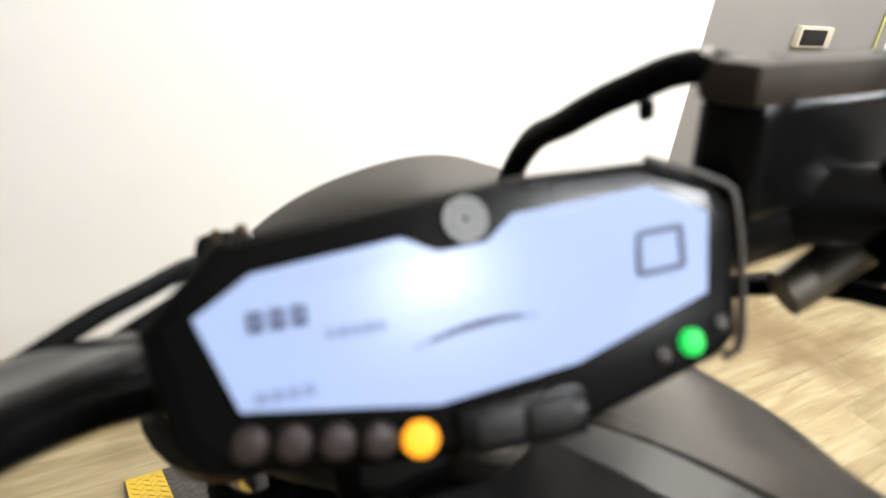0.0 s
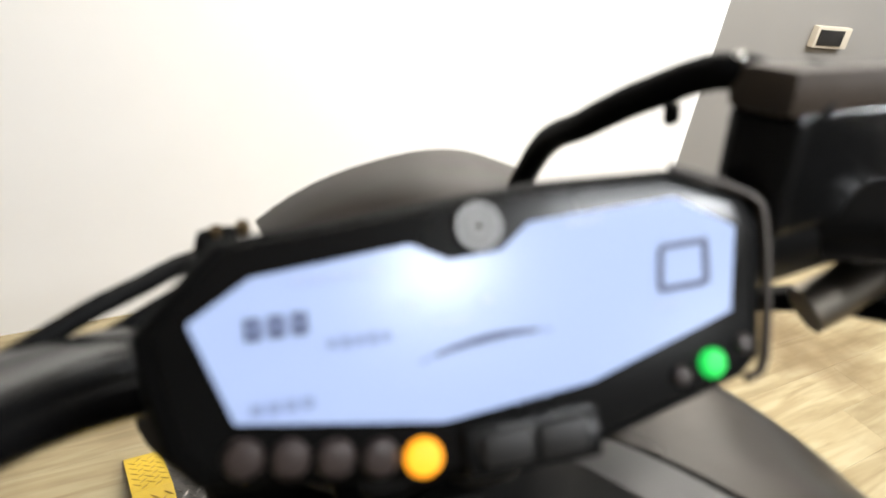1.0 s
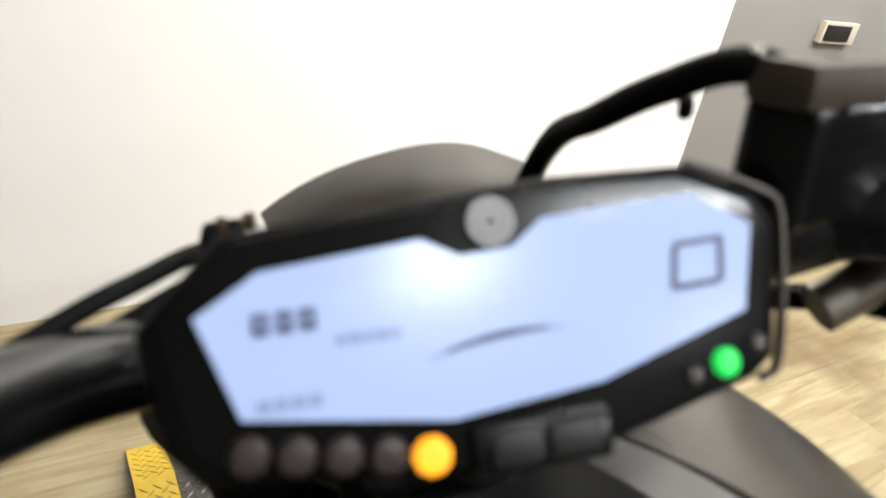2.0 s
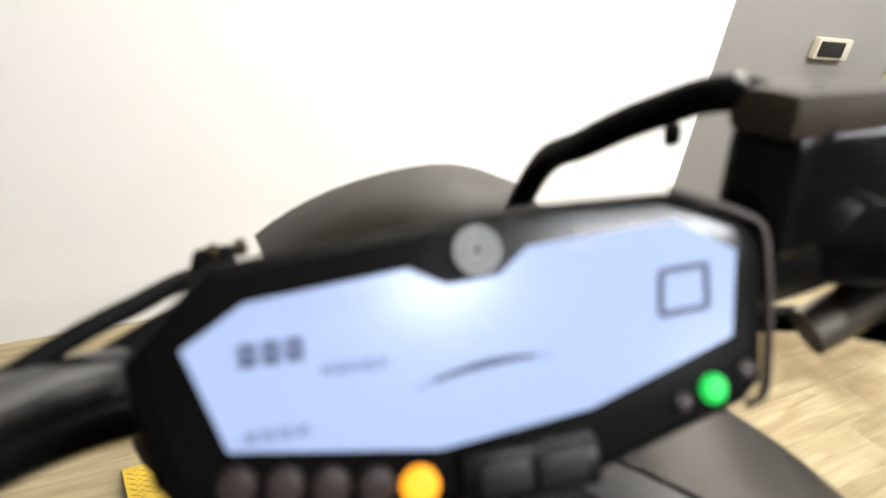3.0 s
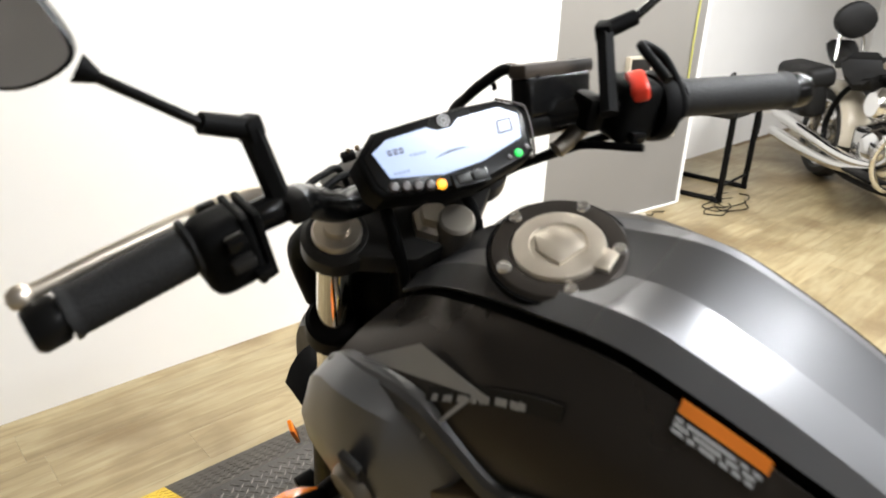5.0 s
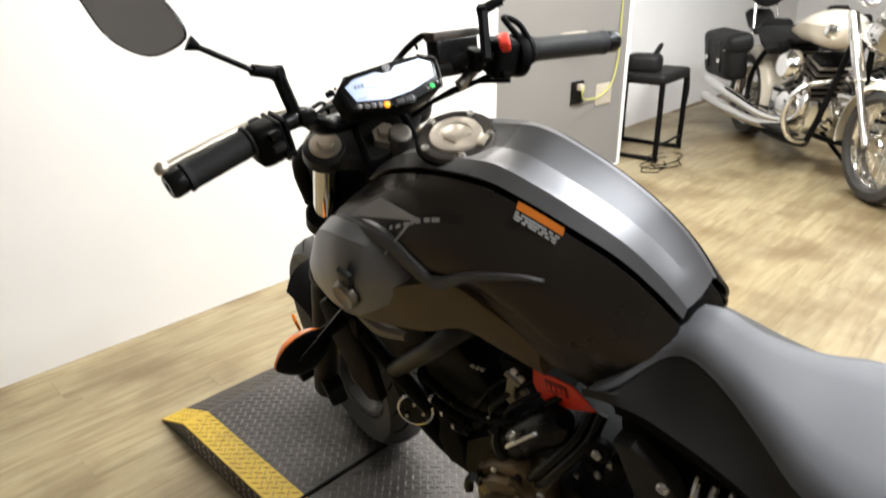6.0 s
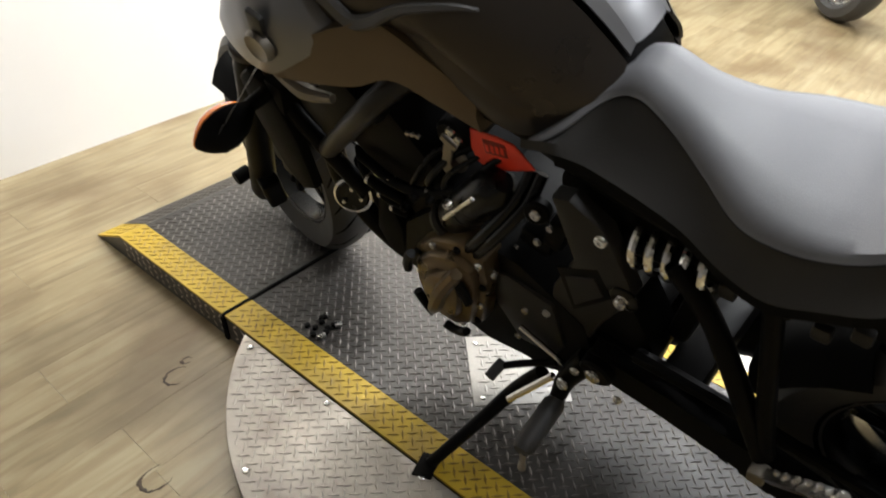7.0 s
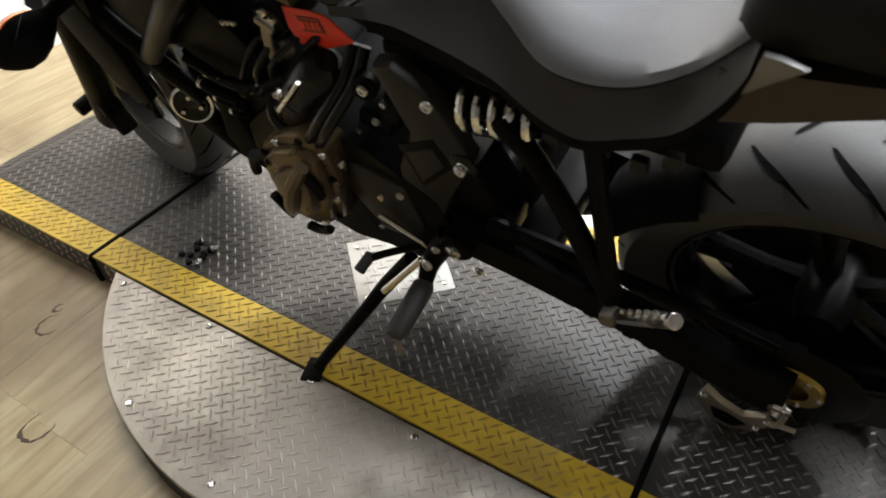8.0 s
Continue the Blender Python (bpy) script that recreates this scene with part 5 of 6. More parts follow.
for s in (-1, 1):
    part("radiator_guard", side_slab([(1.255, 0.70), (1.225, 0.725), (1.19, 0.71), (1.175, 0.60), (1.185, 0.49), (1.225, 0.47), (1.25, 0.52), (1.262, 0.62)], -0.128 if s < 0 else 0.146, 0.018, 0.006), PLASTIC, bike, "black radiator side guard")
    part("guard_trim", hose([(s * 0.15, 1.11, 0.80), (s * 0.146, 1.06, 0.772), (s * 0.14, 1.01, 0.775)], [0.006, 0.012, 0.006], 4, 8), ALLOY if s < 0 else PLASTIC, bike)
hc, hn = Vector((-0.098, 1.130, 0.480)), Vector((-0.75, -0.45, 0.25)).normalized()
horn = part("horn", lathe([(0, 0), (0.025, 0), (0.030, 0.4), (0.030, 0.8), (0.026, 1), (0.010, 0.92), (0, 0.95)], hc - hn * 0.02, hc + hn * 0.006, 32), GLOSS_BLACK, bike, "round black horn")
part("horn_rim", lathe([(0.0285, 0), (0.0325, 0.2), (0.0325, 0.8), (0.0285, 1), (0.0285, 0)], hc - hn * 0.004, hc + hn * 0.004, 36), CHROME, horn, "bright horn rim")
for a in (0.6, 2.2, 4.4):
    p = hc + hn * 0.006 + hn.orthogonal().normalized() * (0.016 * math.cos(a)) + hn.cross(hn.orthogonal().normalized()) * (0.016 * math.sin(a))
    bolt(p, hn, 0.004, horn)
for s in (-1, 1):
    part("exhaust_header", hose([(s * 0.05, 1.10, 0.60), (s * 0.055, 1.19, 0.55), (s * 0.06, 1.20, 0.42), (s * 0.05, 1.12, 0.30), (s * 0.03, 0.98, 0.25)], 0.019, 6, 14), BLACK_METAL, bike)
part("oil_filter", rod((-0.03, 1.06, 0.36), (-0.05, 1.12, 0.35), 0.034, 24), BLACK_METAL, bike)
part("engine_guard", side_slab([(1.075, 0.50), (1.045, 0.515), (1.035, 0.44), (1.055, 0.36), (1.09, 0.35), (1.105, 0.41)], -0.095, 0.03, 0.010), PLASTIC, bike, "black plastic engine side guard")

# starter motor, hoses, throttle body and small fittings
part("starter_motor", lathe([(0, 0), (0.022, 0), (0.030, 0.06), (0.030, 0.30), (0.0315, 0.31), (0.0315, 0.35), (0.030, 0.36), (0.030, 0.86), (0.025, 0.93), (0.014, 1), (0, 1)], (-0.090, 0.900, 0.562), (-0.086, 0.798, 0.688), 30), GLOSS_BLACK, bike, "black starter motor")
part("starter_band", rod((-0.0915, 0.912, 0.548), (-0.0905, 0.902, 0.560), 0.034, 26), GUN_METAL, bike)
part("starter_stud", rod((-0.122, 0.885, 0.600), (-0.118, 0.825, 0.672), 0.0035, 10), BOLT, bike)
for off in (0.0, 0.016):
    part("breather_hose", hose([(-0.060, 0.772 - off, 0.700), (-0.090, 0.780 - off, 0.665), (-0.125, 0.818 - off, 0.605), (-0.122, 0.868 - off, 0.530), (-0.105, 0.885 - off, 0.49)], 0.0080), GLOSS_BLACK, bike)
part("hose_end", rod((-0.085, 0.745, 0.672), (-0.100, 0.740, 0.676), 0.017, 18), BLACK_METAL, bike)
bolt((-0.100, 0.740, 0.676), LEFT, 0.008)
throttle = part("throttle_body", rod((-0.06, 0.905, 0.685), (0.06, 0.905, 0.685), 0.028, 24), BLACK_METAL, bike)
part("throttle_pulley", lathe([(0, 0), (0.017, 0), (0.017, 0.3), (0.010, 0.5), (0.010, 1), (0, 1)], (-0.062, 0.898, 0.652), (-0.084, 0.896, 0.655), 20), ALLOY, throttle, "bright throttle linkage")
part("linkage_arm", rbox((0.006, 0.014, 0.055), 0.002, (-0.082, 0.890, 0.690), (18, 0, 0)), ALLOY, throttle)
part("linkage_arm", rbox((0.006, 0.026, 0.010), 0.002, (-0.086, 0.880, 0.715), (30, 0, 0)), ALLOY, throttle)
for k, (y, z) in enumerate(((0.862, 0.728), (0.872, 0.738), (0.935, 0.700), (0.945, 0.698), (0.955, 0.695))):
    bolt((-0.085, y, z), LEFT, 0.006 if k < 2 else 0.004, throttle)
for k in range(4):
    part("wire_clip", rbox((0.008, 0.012, 0.006), 0.001, (-0.10, 1.035 - 0.028 * k, 0.585 + 0.004 * (k % 2)), (0, 0, 20 * k)), BOLT if k % 2 else YELLOW_CORD, bike)
part("wiring_loom", hose([(-0.095, 1.07, 0.60), (-0.10, 1.0, 0.585), (-0.098, 0.93, 0.600), (-0.09, 0.88, 0.63)], 0.008), PLASTIC, bike)
for y, z in ((0.965, 0.575), (0.935, 0.615), (0.905, 0.625), (0.868, 0.64), (0.815, 0.52), (0.822, 0.558)):
    bolt((-0.118, y, z), LEFT, 0.0065, None, BLACK_METAL if y > 0.9 else BOLT, 0.010)

# red warning tag hanging under the tank
tag = part("warning_tag", side_slab([(0.8505, 0.7415), (0.8550, 0.7100), (0.8495, 0.6870), (0.8322, 0.6815), (0.8037, 0.6920), (0.7560, 0.7185), (0.7698, 0.7340), (0.7845, 0.7470), (0.8076, 0.7480)], -0.074, 0.002, 0.0005), RED, bike, "red plastic warning tag")
part("tag_print", side_slab([(0.832, 0.735), (0.830, 0.712), (0.795, 0.720), (0.797, 0.741)], -0.0752, 0.0008, 0), RED_DARK, tag)
for k in range(4):
    part("tag_print", rbox((0.0006, 0.005, 0.012), 0, (-0.0764, 0.825 - 0.008 * k, 0.724 + 0.0020 * k)), RED, tag)

# shock absorber lying along the frame
coil = [(-0.066 + 0.028 * math.cos(a), 0.622 - 0.0105 * a / math.pi, 0.668 + 0.028 * math.sin(a) + 0.0016 * a / math.pi) for a in np.linspace(0, 10 * math.pi, 90)]
shock = part("shock_spring", hose(coil, 0.0058, 1, 8), CHROME, bike, "bright shock absorber spring")
part("shock_body", rod((-0.066, 0.660, 0.662), (-0.066, 0.48, 0.690), 0.016, 20), BLACK_METAL, shock)

# swing arm, chain, sprocket, axle
for s in (-1, 1):
    arm = [[(s * 0.105 - 0.014, y, lo), (s * 0.105 + 0.014, y, lo), (s * 0.105 + 0.014, y, hi), (s * 0.105 - 0.014, y, hi)] for y, lo, hi in ((0.66, 0.395, 0.455), (0.55, 0.38, 0.445), (0.40, 0.35, 0.42), (0.27, 0.305, 0.390), (0.20, 0.285, 0.385), (0.165, 0.290, 0.375))]
    part("swing_arm", loft(arm), BLACK_METAL, bike, "black swing arm")
part("swing_pivot", rod((-0.135, 0.645, 0.425), (0.135, 0.645, 0.425), 0.026, 24), BLACK_METAL, bike)
bolt((-0.136, 0.645, 0.425), LEFT, 0.013, None, BOLT, 0.006)
rc = Vector((-0.085, REAR[1], REAR[2]))
sprocket = part("rear_sprocket", lathe([(0.045, 0), (0.100, 0), (0.104, 0.5), (0.100, 1), (0.045, 1), (0.045, 0)], rc + Vector((0.003, 0, 0)), rc - Vector((0.003, 0, 0)), 44), BLACK_METAL, bike, "black rear sprocket")
part("sprocket_hub", lathe([(0.030, 0), (0.052, 0), (0.049, 1), (0.030, 1), (0.030, 0)], rc + Vector((0.001, 0, 0)), rc - Vector((0.010, 0, 0)), 36), GOLD, sprocket, "gold sprocket carrier")
for k in range(6):
    a = 2 * math.pi * k / 6
    bolt(rc + Vector((-0.008, 0.042 * math.cos(a), 0.042 * math.sin(a))), LEFT, 0.005, sprocket)
part("axle_nut", lathe([(0, 0), (0.012, 0), (0.012, 0.6), (0.007, 0.65), (0.006, 1), (0, 1)], (-0.112, REAR[1], REAR[2] - 0.015), (-0.134, REAR[1], REAR[2] - 0.015), 6), ALLOY, bike, "bright axle nut")
adj = part("axle_adjuster", side_slab([(0.276, 0.228), (0.266, 0.275), (0.240, 0.246), (0.206, 0.230), (0.177, 0.263), (0.166, 0.236), (0.184, 0.192), (0.213, 0.162), (0.248, 0.170)], -0.120, 0.010, 0.002), ALLOY_LIGHT, bike, "bright cast axle adjuster bracket")
part("adjuster_web", side_slab([(0.252, 0.222), (0.226, 0.222), (0.196, 0.208), (0.214, 0.182), (0.242, 0.186)], -0.1215, 0.003, 0), BLACK_METAL, adj)
for y, z in ((0.266, 0.258), (0.172, 0.250), (0.182, 0.214), (0.158, 0.318)):
    bolt((-0.121, y, z), LEFT, 0.006, adj)
part("adjuster_rail", hose([(-0.121, 0.172, 0.242), (-0.121, 0.158, 0.262), (-0.120, 0.156, 0.318)], 0.0045, 3, 8), ALLOY_LIGHT, adj)
part("adjuster_rail", hose([(-0.121, 0.168, 0.255), (-0.121, 0.134, 0.262)], 0.004, 1, 8), ALLOY_LIGHT, adj)
links = []
for run in ((Vector((-0.088, 0.735, 0.455)), Vector((-0.088, 0.17, 0.428))), (Vector((-0.088, 0.735, 0.385)), Vector((-0.088, 0.17, 0.222)))):
    n = 36
    for k in range(n):
        p = run[0].lerp(run[1], (k + 0.5) / n)
        t = math.degrees(math.atan2(run[1].z - run[0].z, run[1].y - run[0].y))
        links.append(rbox((0.016 if k % 2 else 0.011, 0.0165, 0.011), 0, p, (t, 0, 0)))
    part("drive_chain", joined(*links), BLACK_METAL, bike, "dark drive chain", smooth=False)
    links = []
part("chain_guard", hose([(-0.10, 0.60, 0.475), (-0.10, 0.45, 0.470), (-0.10, 0.30, 0.455), (-0.10, 0.20, 0.44)], [0.012, 0.010, 0.008, 0.005], 4, 8), PLASTIC, bike)
hug = []
for k in range(12):
    a = radians(25 + 8 * k)
    r = 0.345
    hug.append([(REAR[0] + x, REAR[1] + r * math.cos(a) - 0.02 * (abs(x) / 0.08) ** 3, REAR[2] + r * math.sin(a) - 0.03 * (abs(x) / 0.08) ** 3) for x in np.linspace(-0.08, 0.08, 7)])
part("rear_hugger", shell(loft(hug[:5], closed=False), 0.003), PLASTIC, bike)

# foot pegs, gear lever, stand
part("rider_peg", lathe([(0, 0), (0.012, 0), (0.017, 0.1), (0.0165, 0.9), (0.012, 1), (0, 1)], (-0.165, 0.690, 0.352), (-0.262, 0.684, 0.356), 16), RUBBER, bike, "black rubber rider foot peg")
part("peg_feeler", lathe([(0, 0), (0.0045, 0.02), (0.0045, 0.75), (0.0065, 0.8), (0.0065, 0.95), (0, 1)], (-0.257, 0.684, 0.352), (-0.268, 0.684, 0.305), 12), ALLOY, bike, "bright peg feeler bolt")
part("peg_bracket", hose([(-0.115, 0.665, 0.42), (-0.140, 0.690, 0.375), (-0.168, 0.690, 0.353)], [0.02, 0.016, 0.012], 4, 10), BLACK_METAL, bike)
bolt((-0.155, 0.685, 0.39), (-1, 0.2, 0.3), 0.010)
part("gear_lever", hose([(-0.125, 0.72, 0.372), (-0.145, 0.765, 0.354), (-0.162, 0.800, 0.337)], 0.006), BLACK_METAL, bike)
part("gear_rubber", rod((-0.155, 0.800, 0.340), (-0.188, 0.803, 0.337), 0.009, 16), RUBBER, bike)
part("gear_link", rod((-0.120, 0.69, 0.36), (-0.125, 0.78, 0.42), 0.0045, 10), BOLT, bike)
part("side_stand", hose([(-0.130, 0.745, 0.320), (-0.165, 0.785, 0.270), (-0.225, 0.812, 0.235), (-0.316, 0.855, 0.180)], [0.015, 0.013, 0.011, 0.010], 5, 12), BLACK_METAL, bike, "black side stand")
part("stand_foot", rbox((0.05, 0.035, 0.008), 0.003, (-0.322, 0.858, 0.177), (0, 20, 20)), BLACK_METAL, bike)
part("stand_spring", hose([(-0.135, 0.72, 0.345), (-0.18, 0.78, 0.275)], 0.006, 1, 8), BOLT, bike)
for s in (-1, 1):
    part("peg_hanger", hose([(s * 0.088, 0.560, 0.690), (s * 0.105, 0.500, 0.640), (s * 0.135, 0.405, 0.475)], [0.014, 0.013, 0.015], 5, 12), BLACK_METAL, bike, "black pillion peg hanger")
    part("peg_hanger", hose([(s * 0.088, 0.450, 0.705), (s * 0.110, 0.430, 0.600), (s * 0.135, 0.405, 0.475)], [0.012, 0.011, 0.013], 5, 12), BLACK_METAL, bike)
    peg_a, peg_b = Vector((s * 0.155, 0.388, 0.475)), Vector((s * 0.180, 0.315, 0.575))
    peg = part("pillion_peg", hose([peg_a, peg_a.lerp(peg_b, 0.5), peg_b], [0.010, 0.0105, 0.0105], 3, 4), BOLT, bike, "bright folding pillion peg")
    part("peg_tip", rod(peg_b, peg_b + (peg_b - peg_a).normalized() * 0.010, 0.0098, 14), BOLT, peg)
    part("peg_joint", rbox((0.022, 0.022, 0.026), 0.005, peg_a + Vector((-0.002 * s, 0.012, -0.012))), ALLOY, peg)
    for k in range(5):
        bolt(peg_a.lerp(peg_b, 0.2 + 0.16 * k) + Vector((0, 0.006, 0.010)), (0, 0.5, 0.8), 0.0035, peg)

# under-seat tray and muffler-side dark parts that close the rear
part("rear_tray", rbox((0.15, 0.32, 0.05), 0.015, (0.01, 0.48, 0.705)), PLASTIC, bike)
part("battery_box", rbox((0.15, 0.14, 0.12), 0.015, (0.01, 0.66, 0.665)), PLASTIC, bike)
for k, (y, z) in enumerate(((0.50, 0.685), (0.44, 0.70), (0.40, 0.69), (0.365, 0.715))):
    part("wiring_clip", rbox((0.012, 0.02, 0.022), 0.004, (-0.085, y, z)), GUN_METAL, bike)
part("muffler", hose([(0.05, 0.95, 0.24), (0.08, 0.75, 0.26), (0.135, 0.52, 0.34), (0.165, 0.28, 0.42)], [0.04, 0.065, 0.075, 0.06], 5, 16), BLACK_METAL, bike, "black short muffler")

# disc is enlarged and dark slabs added to close gaps in the camera's view
part("rear_brake_disc", lathe([(0.040, 0), (0.150, 0), (0.150, 1), (0.040, 1), (0.040, 0)], (0.082, REAR[1], REAR[2]), (0.087, REAR[1], REAR[2]), 40), GUN_METAL, bike, "dark rear brake disc")
part("inner_mudguard", rbox((0.13, 0.03, 0.26), 0.010, (0.01, 0.545, 0.60), (12, 0, 0)), PLASTIC, bike)
part("swing_arm_bridge", rbox((0.20, 0.06, 0.05), 0.012, (0.0, 0.545, 0.42)), BLACK_METAL, bike)
# black block added to fill the bright gap beside the horn
part("coolant_tank", rbox((0.09, 0.12, 0.13), 0.02, (0.0, 1.125, 0.43), (-10, 0, 0), 3), PLASTIC, bike)
# cables, clamps and small castings between the engine and the frame
random.seed(5)
for k in range(4):
    y0, z0 = 0.99 - 0.035 * k, 0.56 + 0.012 * k
    part("engine_cable", hose([(-0.085, y0, z0), (-0.098, y0 - 0.03, z0 + 0.05 + 0.01 * (k % 3)), (-0.080, y0 - 0.06, z0 + 0.10), (-0.06, y0 - 0.09, z0 + 0.12)], 0.004 + 0.001 * (k % 2), 4, 8), GLOSS_BLACK, bike)
    bolt((-0.098, y0 - 0.02, z0 + 0.03), LEFT, 0.004 + 0.0015 * (k % 2), None, BOLT if k % 2 else BLACK_METAL)
for y, z, w, h in ((0.77, 0.575, 0.05, 0.035), (0.735, 0.61, 0.03, 0.06), (0.79, 0.535, 0.06, 0.02), (0.70, 0.56, 0.03, 0.05)):
    part("engine_casting", rbox((0.05, w, h), 0.008, (-0.055, y, z), (18, 0, 0)), BLACK_METAL, bike)
for y, z in ((0.76, 0.59), (0.735, 0.635), (0.80, 0.55), (0.845, 0.545), (0.86, 0.575)):
    bolt((-0.082, y, z), LEFT, 0.0055, None, BOLT)
for k in range(3):
    part("coolant_hose", hose([(-0.06, 1.12 - 0.02 * k, 0.56 - 0.03 * k), (-0.095, 1.07 - 0.02 * k, 0.55 - 0.02 * k), (-0.09, 1.01, 0.53 - 0.015 * k)], 0.009, 4, 10), PLASTIC, bike)
    part("hose_clamp", rod((-0.094, 1.075 - 0.02 * k, 0.550 - 0.02 * k), (-0.094, 1.067 - 0.02 * k, 0.548 - 0.02 * k), 0.0105, 14), BOLT, bike)
# slab placed for the camera's view, to hide the bright gap through the wheel
part("exhaust_shield", rbox((0.012, 0.26, 0.10), 0.005, (0.112, 0.27, 0.155), (14, 0, 0)), BLACK_METAL, bike, "black slab added to block the gap through the rear wheel")

# stretch the drawn parts to the camera's views; wheels and instrument already fit them
for ob in bike.children_recursive:
    if ob.type != "MESH" or ob is dash or dash in (ob.parent, ob.parent.parent):
        continue
    if ob.parent in (front_wheel, rear_wheel) and not ob.name.startswith("brake_disc"):
        continue
    ob.data.transform(VIEW_FIT)

# ---- things farther back in the showroom ----
def steel_stool(at, turn):
    ob = tagged(new("bar_stool"), "black steel frame stool with a dark padded seat by the partition", "stool")
    ob.matrix_world = pose(*at, 0, 0, turn)
    h, w = 0.555, 0.225
    part("seat", rbox((2 * w + 0.05, 2 * w + 0.04, 0.075), 0.034, (0, 0, h), (0, 0, 0), 4), BLACK_LEATHER, ob, "black padded seat")
    for s in (-1, 1):
        part("side_frame", hose([(s * w, -w, h - 0.02), (s * w, -w, 0.04), (s * w, -w + 0.03, 0.013), (s * w, w - 0.03, 0.013), (s * w, w, 0.04), (s * w, w, h - 0.02)], 0.019, 3, 12), BLACK_METAL, ob)
    for y, z in ((-w, 0.10), (w, 0.10)):
        part("foot_rail", rod((-w, y, z), (w, y, z), 0.009, 12), BLACK_METAL, ob)
    part("strap", hose([(w + 0.01, -w - 0.01, h + 0.0), (w + 0.015, -w - 0.02, h - 0.12), (w + 0.005, -w - 0.015, h - 0.22)], 0.006, 4, 8), BLACK_LEATHER, ob)
    return ob


steel_stool((3.26, 2.70, 0), 6)
bag = tagged(new("shoulder_bag"), "black soft shoulder bag with a strap lying on the stool", "bag")
bag.matrix_world = pose(3.17, 2.66, 0.571, 0, 0, 20) @ Matrix.Scale(1.9, 4)
part("body", rbox((0.13, 0.12, 0.07), 0.028, (0, 0, 0.035), (0, 4, 0), 4), BLACK_LEATHER, bag)
part("handle", hose([(-0.04, -0.03, 0.06), (-0.02, -0.05, 0.10), (0.03, -0.05, 0.095), (0.05, -0.03, 0.055)], 0.006, 5, 8), BLACK_LEATHER, bag)
mess = tagged(new("cable_tangle"), "loose black cables coiled on the wood floor beside the stool", "cable")
random.seed(11)
for k in range(4):
    cx, cy = 2.86 + 0.09 * k, 2.36 + 0.05 * (k % 2)
    r0 = 0.10 + 0.025 * k
    part("cable", hose([(cx + r0 * math.cos(a) * random.uniform(0.8, 1.2), cy + 0.6 * r0 * math.sin(a) * random.uniform(0.8, 1.2), 0.005 + 0.004 * k) for a in np.linspace(0.3 * k, 0.3 * k + 5.6, 9)], 0.0035, 5, 8), PLASTIC, mess)
foot = tagged(new("cable_box"), "small brown junction box with a cord lying by the partition", "junction box")
foot.location = (2.40, 2.59, 0)
part("case", rbox((0.07, 0.035, 0.025), 0.006, (0, 0, 0.0125)), IVORY, foot)
part("cable", hose([(0.03, 0, 0.012), (0.08, -0.03, 0.006), (0.14, 0.0, 0.006), (0.2, -0.04, 0.006)], 0.003), PLASTIC, foot)


def spoked_wheel(parent, y, r, width):
    hub = new("wheel")
    hub.parent = parent
    hub.location = (0, y, r)
    seg = 56
    w = width / 2
    prof = [(0.70 * r, -0.6 * w), (0.80 * r, -w), (0.93 * r, -0.9 * w), (r, -0.3 * w), (r, 0.3 * w), (0.93 * r, 0.9 * w), (0.80 * r, w), (0.70 * r, 0.6 * w)]
    part("tyre", loft([[(h, q * math.cos(2 * math.pi * k / seg), q * math.sin(2 * math.pi * k / seg)) for q, h in prof] for k in range(seg + 1)], closed=False), RUBBER, hub, "black tyre")
    prof = [(0.70 * r, -0.7 * w), (0.745 * r, -0.75 * w), (0.68 * r, -0.3 * w), (0.68 * r, 0.3 * w), (0.745 * r, 0.75 * w), (0.70 * r, 0.7 * w), (0.66 * r, 0.3 * w), (0.66 * r, -0.3 * w)]
    part("rim", loft([[(h, q * math.cos(2 * math.pi * k / seg), q * math.sin(2 * math.pi * k / seg)) for q, h in prof] for k in range(seg + 1)], caps=False), CHROME, hub, "chrome rim")
    part("hub", lathe([(0, 0), (0.13 * r, 0), (0.19 * r, 0.3), (0.19 * r, 0.7), (0.13 * r, 1), (0, 1)], (-0.9 * w, 0, 0), (0.9 * w, 0, 0), 24), CHROME, hub)
    for k in range(24):
        a = 2 * math.pi * k / 24
        b = a + (0.32 if k % 2 else -0.32)
        x = 0.5 * w * (1 if k % 4 < 2 else -1)
        part("wire_spoke", rod((x, 0.18 * r * math.cos(b), 0.18 * r * math.sin(b)), (0, 0.68 * r * math.cos(a), 0.68 * r * math.sin(a)), 0.0025, 6), CHROME, hub)
    part("brake_disc", lathe([(0.22 * r, 0), (0.45 * r, 0), (0.45 * r, 1), (0.22 * r, 1), (0.22 * r, 0)], (-1.05 * w, 0, 0), (-1.0 * w, 0, 0), 36), ALLOY, hub)
    return hub


LONG = 1.13


